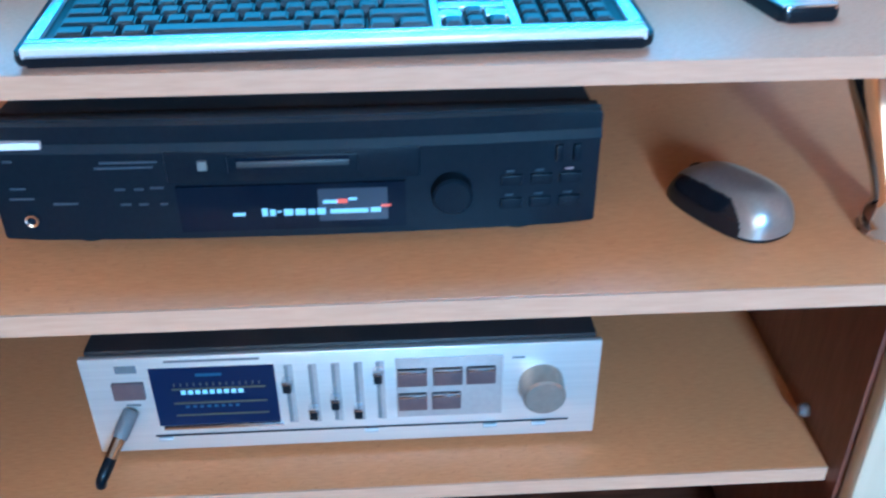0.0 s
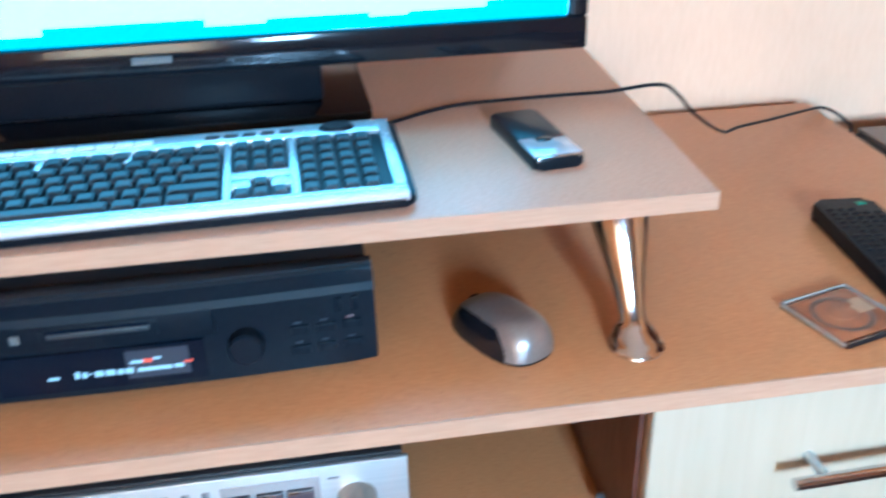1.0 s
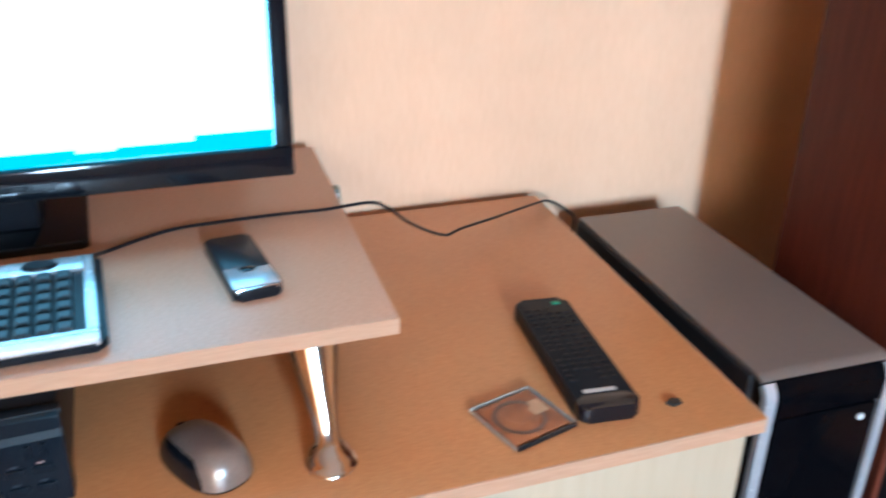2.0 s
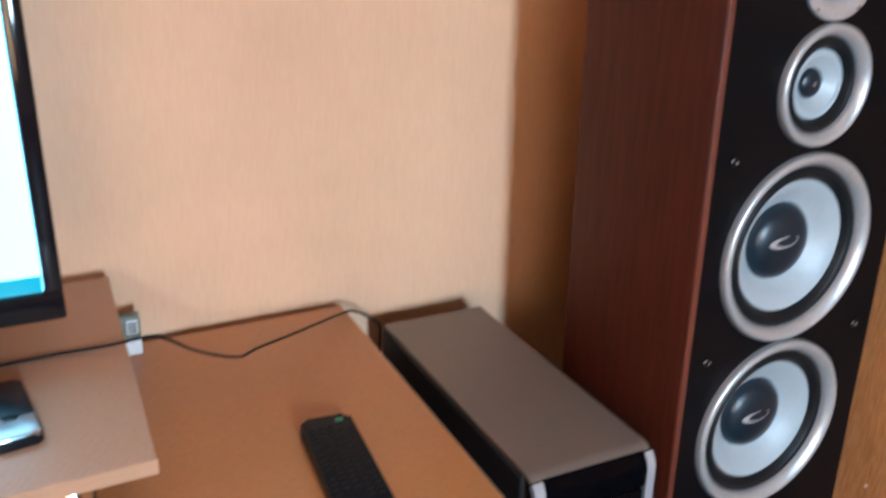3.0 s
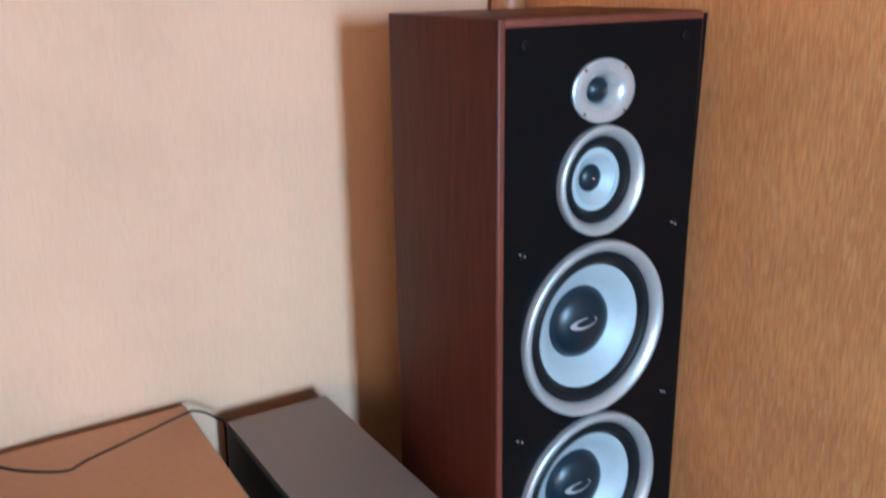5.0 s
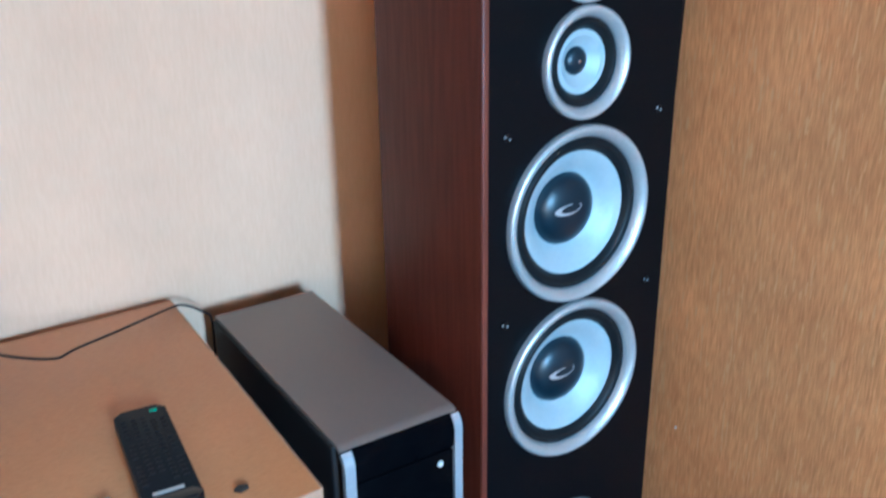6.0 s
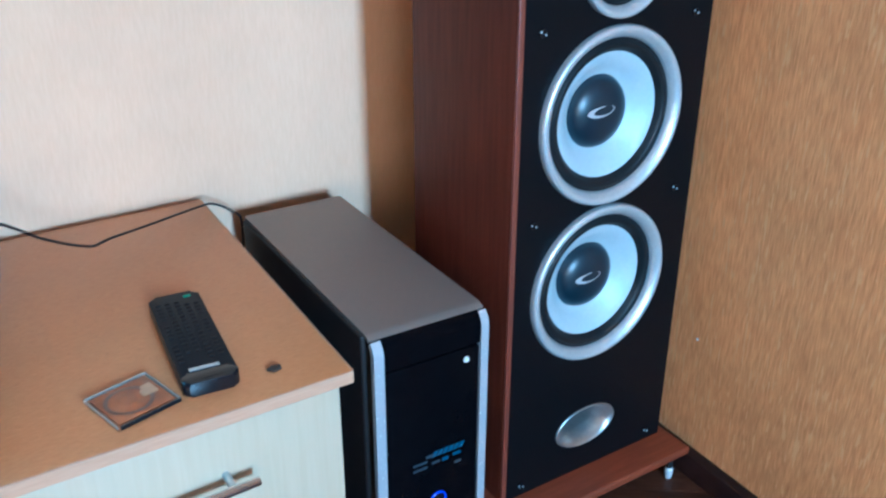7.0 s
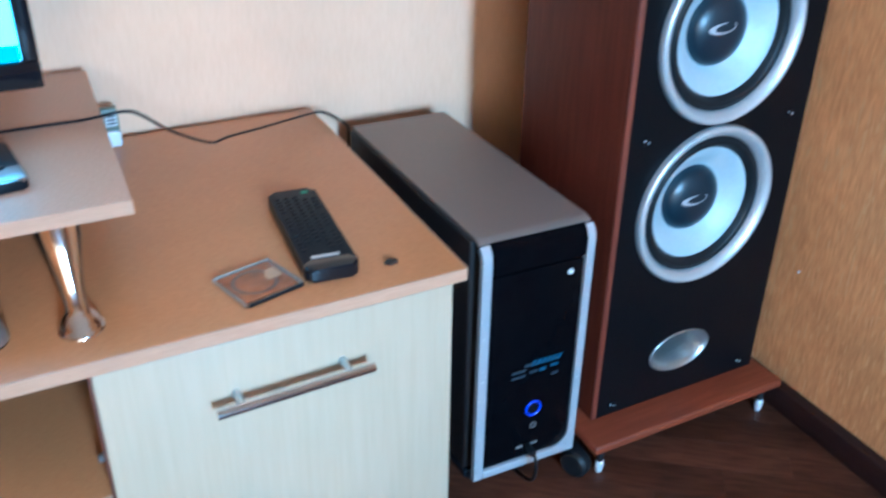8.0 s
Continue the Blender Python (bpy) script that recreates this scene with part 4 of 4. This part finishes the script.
part("top_panel", bm, M_TAUPE, pc, "taupe painted steel top")
part("rail", rail(0.0085, 0.0240), M_PCSIL, pc, "silver front rail")
part("rail", rail(PW - 0.0125, PW + 0.0005), M_PCSIL, pc, "silver front rail")
bm = box(B(), 0.0242, PW - 0.0127, 0.0, 0.020, 0.0, 0.016, 0.003)
cr, ccx, ccz = 0.034, PW - 0.0127, 0.016
arc = [(ccx - 0.0002, ccz)] + [(ccx - cr + cr * math.sin(radians(a)), ccz + cr - cr * math.cos(radians(a))) for a in range(90, -1, -9)]
lo_ = [bm.verts.new((x, 0.001, z)) for x, z in arc]
hi_ = [bm.verts.new((x, 0.018, z)) for x, z in arc]
bm.faces.new(lo_), bm.faces.new(hi_[::-1])
for k in range(len(arc)):
    bm.faces.new((lo_[k], lo_[(k + 1) % len(arc)], hi_[(k + 1) % len(arc)], hi_[k]))
part("bottom_trim", bm, M_PCSIL, pc, "silver lower trim")
bm = bmesh.new()
prof = [(0.035, PH - 0.0075)] + [over(R_TOP - 0.001, a) for a in range(TURN, -1, -10)] + [(0.0025, PH - 0.055), (0.010, PH - 0.058), (0.05, PH - 0.058)]
a_ = [bm.verts.new((0.0242, y, z)) for y, z in prof]
b_ = [bm.verts.new((PW - 0.0127, y, z)) for y, z in prof]
for i in range(len(prof) - 1):
    bm.faces.new((a_[i], b_[i], b_[i + 1], a_[i + 1]))
bm.faces.new(a_), bm.faces.new(b_[::-1])
part("top_lip", bm, M_PCBLK, pc, "glossy black curved lip")
bm = B()
box(bm, 0.0242, PW - 0.0127, 0.004, 0.04, 0.0165, PH - 0.060, 0.003)
panel = part("front_panel", bm, M_PCBLK, pc, "glossy black front door")
cx = 0.112
ring = lathe(B(), [(0.0119, 0.0), (0.0121, 0.0026), (0.0129, 0.0032), (0.0137, 0.0026), (0.0140, 0.0)], pose(cx, 0.0042, 0.113) @ FACE, 36)
part("power_ring", ring, M_LED, panel, "glowing blue power ring")
part("power_button", lathe(B(), [(0, 0.0028), (0.008, 0.0026), (0.0095, 0.0)], pose(cx, 0.0042, 0.113) @ FACE, 28), M_GLOSSB, panel)
part("reset_ring", lathe(B(), [(0.0035, 0.0), (0.004, 0.002), (0.0055, 0.002), (0.006, 0.0)], pose(cx + 0.002, 0.0042, 0.078) @ FACE, 24), M_GREY, panel, "small grey reset ring")
part("latch", lathe(B(), [(0, 0.003), (0.0042, 0.0025), (0.005, 0.0)], pose(PW - 0.036, 0.0042, 0.352) @ FACE, 18), M_WHITE, panel, "small bright latch")
for k in range(6):
    bm = box(B(), 0.101 + k * 0.0092, 0.1082 + k * 0.0092, 0.0030, 0.0042, 0.197, 0.2065)
    for v in bm.verts:
        v.co.x += (v.co.z - 0.197) * 0.5
    part("logo_bar", bm, M_BLUEP, panel, "slanted blue logo bar")
for x0, x1, z0, z1, mm in ((0.088, 0.100, 0.198, 0.203, M_DIM), (0.066, 0.090, 0.190, 0.194, M_DIM), (0.066, 0.090, 0.180, 0.184, M_DIM),
                           (0.098, 0.112, 0.184, 0.188, M_DIM), (0.116, 0.127, 0.183, 0.189, M_BLUEP), (0.135, 0.149, 0.186, 0.191, M_BLUEP), (0.138, 0.150, 0.170, 0.174, M_DIM)):
    part("print_bar", box(B(), x0 + 0.003, x1 + 0.003, 0.0030, 0.0042, z0, z1), mm, panel, "printed bar")
for x in (0.085, 0.112):
    part("port", box(B(), x, x + 0.012, 0.0025, 0.0045, 0.038, 0.043, 0.0006), M_GREY, panel, "front socket")
part("front_plug", box(B(), 0.0985, 0.1085, -0.022, 0.0035, 0.034, 0.046, 0.002), M_RUBBER, panel, "black plug in a front socket")
part("plug_lead", tube(B(), [(0.1035, -0.019, 0.040), (0.1040, -0.028, 0.032), (0.106, -0.027, 0.004), (0.109, -0.012, -0.024), (0.112, 0.024, -0.045), (0.118, 0.080, -0.0575), (0.130, 0.180, -0.0585)], 0.0032, 10), M_RUBBER, panel, "black lead hanging to the floor")
stand = thing("tower_stand", pose(0.966, 0.084, 0, 0, 0, -1.2), "low black wheeled stand under the computer tower", "stand")
part("tray", box(B(), 0.006, PW - 0.006, 0.03, PD - 0.03, 0.046, 0.062, 0.004), M_BLACK, stand)
for wx, wy in ((0.045, 0.075), (PW + 0.012, 0.004), (0.02, PD - 0.07), (PW - 0.01, PD - 0.07)):
    cst = part("caster", lathe(B(), [(0, -0.014), (0.021, -0.014), (0.026, -0.008), (0.026, 0.008), (0.021, 0.014), (0, 0.014)], pose(wx, wy, 0.026, 0, 90, 25), 28), M_RUBBER, stand, "black caster wheel")
    part("fork", box(B(), wx - 0.013, wx + 0.013, wy - 0.006, wy + 0.03, 0.030, 0.052, 0.004), M_BLACK, cst)

# ---- floor-standing loudspeaker ----
sp = thing("floor_speaker", pose(1.4035, 0.1103, 0, 0, 0, 0.1), "tall mahogany floor-standing loudspeaker with silver drivers on a plinth", "loudspeaker")
SW, SZ0, SZ1, SDP = 0.1845, 0.078, 1.180, 0.275
bm = B()
box(bm, -SW, SW, 0.004, SDP, SZ0, SZ1, 0.003, 3)
front = [fc for fc in bm.faces if fc.normal.y < -0.9 and fc.calc_area() > 0.1]
inset = bmesh.ops.inset_region(bm, faces=front, thickness=0.014)
bmesh.ops.translate(bm, verts=list({v for fc in front for v in fc.verts}), vec=(0, 0.16, 0))
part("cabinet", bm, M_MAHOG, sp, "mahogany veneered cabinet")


def holed(x0, x1, y0, y1, bands):
    """A board with one oval hole in each band (z0, z1, cx, cz, rx, rz)."""
    bm = bmesh.new()
    for z0, z1, cx_, cz_, rx, rz in bands:
        angs = sorted([2 * math.pi * k / 56 for k in range(56)] + [math.atan2(b - cz_, a - cx_) % (2 * math.pi) for a in (x0, x1) for b in (z0, z1)])
        loops = []
        for a in angs:
            c, s_ = math.cos(a), math.sin(a)
            far_ = min(((x1 if c > 0 else x0) - cx_) / c if abs(c) > 1e-9 else 9, ((z1 if s_ > 0 else z0) - cz_) / s_ if abs(s_) > 1e-9 else 9)
            loops.append([bm.verts.new((cx_ + c * far_, y0, cz_ + s_ * far_)), bm.verts.new((cx_ + c * rx, y0, cz_ + s_ * rz)), bm.verts.new((cx_ + c * rx, y1, cz_ + s_ * rz))])
        for p, q_ in zip(loops, loops[1:] + loops[:1]):
            bm.faces.new((p[0], q_[0], q_[1], p[1]))
            bm.faces.new((p[1], q_[1], q_[2], p[2]))
    bmesh.ops.remove_doubles(bm, verts=bm.verts, dist=0.00001)
    return bm


DX = -0.0065
RW, RM = 0.1360, 0.0790
bm = B()
box(bm, -SW + 0.0005, -SW + 0.0105, -0.0005, 0.0042, SZ0 + 0.001, SZ1 - 0.001, 0.0016)
box(bm, -SW + 0.0105, SW - 0.0025, -0.0005, 0.0042, SZ1 - 0.012, SZ1 - 0.001, 0.0016)
part("front_edge", bm, M_MAHOG_LIT, sp, "mahogany front lipping, coloured lighter as if lit")
for x0, wide, mm, tag in ((SW - 0.0025, 0.0030, M_MAHOG_LIT, "thin mahogany lipping"), (SW + 0.0006, 0.0090, M_BAFFLE, "dark strip beside the cabinet")):
    bm = slab(B(), [(x0, 0.0005), (x0 + wide, 0.0015), (x0 + wide, 0.012), (x0, 0.012)], 0.86, SZ1 - 0.004)
    for v in bm.verts:
        if v.co.z < 0.9:
            v.co.x = SW - 0.0025 + (v.co.x - SW + 0.0025) * 0.03
    part("edge_strip", bm, mm, sp, tag)
part("baffle", holed(-SW + 0.0107, SW - 0.0025, 0.0, 0.02, ((SZ0 + 0.001, 0.32, DX, 0.172, 0.060, 0.036), (0.32, 0.597, DX, 0.453, RW * 0.95, RW * 0.95), (0.597, 0.8725, DX, 0.7295, RW * 0.95, RW * 0.95),
                    (0.8725, 1.0345, DX, 0.9535, RM * 0.95, RM * 0.95), (1.0345, SZ1 - 0.0122, DX, 1.079, 0.054, 0.0405))), M_BAFFLE, sp, "black baffle board")
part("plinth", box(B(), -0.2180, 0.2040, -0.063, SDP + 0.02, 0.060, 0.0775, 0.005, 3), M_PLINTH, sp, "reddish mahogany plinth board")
for fx in (-0.189, 0.181):
    for fyy in (-0.040, SDP - 0.01):
        part("foot", lathe(B(), [(0, 0.0), (0.0055, 0.0), (0.0065, 0.003), (0.0080, 0.012), (0.0080, 0.021), (0.006, 0.025), (0, 0.025)], pose(fx, fyy, 0), 24), M_MEDIA, sp, "bright silver foot")
        part("foot_stem", lathe(B(), [(0, 0.025), (0.006, 0.025), (0.006, 0.060), (0, 0.060)], pose(fx, fyy, 0), 16), M_STEELB, sp, "dark threaded stem")
def driver(name, z, r, deep, cap, swoosh, ri=0.86, rc_=0.705):
    m = pose(DX, 0, z) @ FACE
    w0 = 1 - ri
    dr = part(name, lathe(B(), [(r, -0.002), (r, 0.0050), (0.994 * r, 0.0085), ((1 - 0.13 * w0) * r, 0.0105), ((1 - 0.27 * w0) * r, 0.0114), ((1 - 0.42 * w0) * r, 0.0108), ((1 - 0.62 * w0) * r, 0.0082),
                                ((1 - 0.82 * w0) * r, 0.0044), ((ri + 0.006) * r, 0.0008), ((ri - 0.004) * r, -0.006)], m, 72), M_SILVER, sp, "silver driver ring")
    w_ = ri - rc_
    part("surround", lathe(B(), [((ri - 0.002) * r, -0.003), ((ri - 0.14 * w_) * r, -0.003), ((ri - 0.20 * w_) * r, -0.0015), ((ri - 0.38 * w_) * r, 0.0015), ((ri - 0.55 * w_) * r, 0.0015), ((ri - 0.72 * w_) * r, -0.0010), ((ri - 0.84 * w_) * r, -0.0048),
                             ((ri - 0.90 * w_) * r, -0.0062), ((rc_ + 0.002) * r, -0.0085), ((rc_ - 0.01) * r, -0.012)], m, 64), M_RUBBER, dr, "black rubber surround")
    part("cone", lathe(B(), [((rc_ + 0.004) * r, -0.0088), ((rc_ - 0.015) * r, -0.0096), ((cap + 0.68 * (rc_ - cap)) * r, -deep * 0.40), ((cap + 0.35 * (rc_ - cap)) * r, -deep * 0.68), (cap * r, -deep), (cap * r * 0.8, -deep - 0.002), (0, -deep - 0.002)], m, 64), M_CONE, dr, "pale silver cone")
    capd = part("dust_cap", lathe(B(), [(cap * r * 1.02, -deep + 0.001)] + [(cap * r * math.cos(radians(a)), -deep + 0.001 + cap * r * 0.44 * math.sin(radians(a))) for a in range(8, 90, 8)] + [(0, -deep + 0.001 + cap * r * 0.44)], m, 48), M_CAP, dr, "glossy black dust cap")
    if swoosh:
        bm = bmesh.new()
        n_ = 40
        apex = -deep + 0.001
        rows = []
        for k in range(n_ + 1):
            a = radians(80 + 318 * k / n_)
            wdt = 0.0014 + 0.0060 * max(0.0, math.cos((a - radians(200)) / 2)) ** 4
            row = []
            for s in (-0.5, 0.5):
                x_, z_ = (0.0215 + s * wdt * 1.5) * math.cos(a), (0.0070 + s * wdt * 0.7) * math.sin(a) + 0.0022 * math.cos(a)
                x_, z_ = x_ - 0.007, z_ + 0.007
                rr = min(1, math.hypot(x_, z_) / (cap * r))
                row.append(bm.verts.new((DX + x_, -(apex + cap * r * 0.44 * math.sqrt(1 - rr * rr) + 0.0012), z + z_)))
            rows.append(row)
        for p, q_ in zip(rows, rows[1:]):
            bm.faces.new((p[0], p[1], q_[1], q_[0]))
        bmesh.ops.solidify(bm, geom=bm.faces[:], thickness=0.0008)
        part("emblem", bm, M_MEDIA, capd, "silver crescent emblem")
    return dr
driver("woofer", 0.7295, RW, 0.036, 0.41, True)
driver("woofer", 0.453, RW, 0.036, 0.41, True)
md_ = driver("midrange", 0.9535, RM, 0.022, 0.25, False, 0.79, 0.575)
part("phase_dot", lathe(B(), [(0, 0.0022), (0.0022, 0.0018), (0.0028, 0)], pose(DX, 0.0130, 0.9535) @ FACE, 16), M_CHROME, md_)
m = pose(DX, 0, 1.079) @ FACE
tw = part("tweeter", lathe(B(), [(0.059, 0.0), (0.0585, 0.003), (0.0565, 0.0042), (0.046, 0.0042), (0.039, 0.0036), (0.033, 0.0014), (0.0285, -0.003), (0.0250, -0.008), (0.0225, -0.0125), (0.0210, -0.016)], m, 64, 0.968, 0.752), M_SILVER, sp, "oval silver tweeter horn")
part("dome", lathe(B(), [(0.0218, -0.0155), (0.0198, -0.0118), (0.0150, -0.0072), (0.0078, -0.0044), (0, -0.0036)], m, 36, 1.0, 0.85), M_CAP, tw, "black soft dome")
for sx_ in (-1, 1):
    for sz_ in (-1, 1):
        part("screw", lathe(B(), [(0, 0.0058), (0.0022, 0.0054), (0.0028, 0.004)], pose(DX + sx_ * 0.036, 0, 1.079 + sz_ * 0.029) @ FACE, 14), M_CHROME, tw)
m = pose(DX, 0, 0.172) @ FACE
po = part("bass_port", lathe(B(), [(0.066, 0.0), (0.0656, 0.0020), (0.0640, 0.0028), (0.061, 0.0020), (0.0565, -0.0015), (0.051, -0.008), (0.046, -0.017), (0.042, -0.028)], m, 56, 1.0, 0.60), M_PORT, sp, "oval silver bass port")
part("port_throat", lathe(B(), [(0.0422, -0.0275), (0.0395, -0.040), (0.038, -0.060), (0.0375, -0.11), (0, -0.11)], m, 40, 1.0, 0.60), M_PORT, po, "grey port throat")
for z in (0.100, 0.586, 0.868, 1.146):
    for x in (1.259 - 1.4035, 1.549 - 1.4035):
        pg = part("grille_peg", lathe(B(), [(0.0062, 0.0), (0.0060, 0.0022), (0.0040, 0.0024), (0.0034, 0.0004), (0, 0.0002)], pose(x, 0, z) @ FACE, 20), M_GLOSSB, sp, "black grille socket")
        for o_ in (-0.0042, 0.0042):
            if z > 1.1:
                continue
            part("stud", lathe(B(), [(0, 0.0044), (0.0010, 0.0039), (0.0012, 0.002)], pose(x + o_, 0, z - o_ * 0.5) @ FACE, 10), M_WHITE, pg, "tiny bright stud")

# ---- nail in the side wall ----
bm = lathe(B(), [(0, 0.0036), (0.0016, 0.0034), (0.0026, 0.0024), (0.0026, 0.0016), (0.0012, 0.0014), (0.0012, -0.004)], pose(WALL_X(0.093), 0.093, 0.276, 0, -88, 0), 16)
tagged(new("wall_nail", mesh_of("wall_nail", bm, M_WHITE)), "small pale nail head in the side wall", "nail")

# ---- picture on the wall ----
pic = thing("wall_picture", pose(1.017, BACK, 1.232), "dark red ornate picture with silver trim hanging on the wall", "picture")
part("panel", box(B(), -0.130, 0.130, -0.016, -0.001, 0.010, 0.35, 0.001), M_PRINT, pic, "dark red mottled print")
bm = B()
box(bm, -0.135, 0.135, -0.022, -0.001, 0.0, 0.012, 0.003)
box(bm, -0.135, -0.125, -0.022, -0.001, 0.012, 0.348, 0.003)
box(bm, 0.125, 0.135, -0.022, -0.001, 0.012, 0.348, 0.003)
box(bm, -0.135, 0.135, -0.022, -0.001, 0.348, 0.36, 0.003)
part("frame", bm, M_MAHOG, pic, "dark red wooden frame")
part("corner_trim", box(B(), -0.136, -0.108, -0.0245, -0.0225, 0.002, 0.011, 0.001), M_CHROME, pic, "silver corner trim")

# ---- parquet strips near the speaker ----
PLK, PLW = 0.36, 0.072
strip = [mesh_of("parquet_strip", box(B(), -PLK / 2 + 0.0001, PLK / 2 - 0.0001, -PLW / 2 + 0.0001, PLW / 2 - 0.0001, -0.0065, 0.0, 0.0002, 1), M_FLOOR, False)]
turn = Matrix.Rotation(radians(-37), 4, "Z")
near, far = [], []
for i in range(-14, 15):
    for j in range(-60, 61):
        loc = turn @ Vector(((i + (j % 3) / 3) * PLK, j * PLW, 0))
        if not (WEST + 0.1 < loc.x < 2.1 and -2.2 < loc.y < 0.62):
            continue
        if math.hypot(loc.x - 1.4, loc.y + 0.05) < 0.95 and loc.x < WALL_X(loc.y) + 0.2:
            near.append(loc)
        else:
            far.append(loc)
for loc in near[:290]:
    piece("parquet_strip", strip[0], floor, Matrix.Translation(loc) @ turn)
bm = B()
for loc in far + near[290:]:
    vs = [bm.verts.new(Matrix.Translation(loc) @ turn @ Vector(p)) for p in ((-PLK / 2, -PLW / 2, 0), (PLK / 2, -PLW / 2, 0), (PLK / 2, PLW / 2, 0), (-PLK / 2, PLW / 2, 0))]
    bm.faces.new(vs)
rest = part("parquet_rest", bm, M_FLOOR, floor, "dark reddish-brown parquet strips")
tagged(rest, kind="stuff")
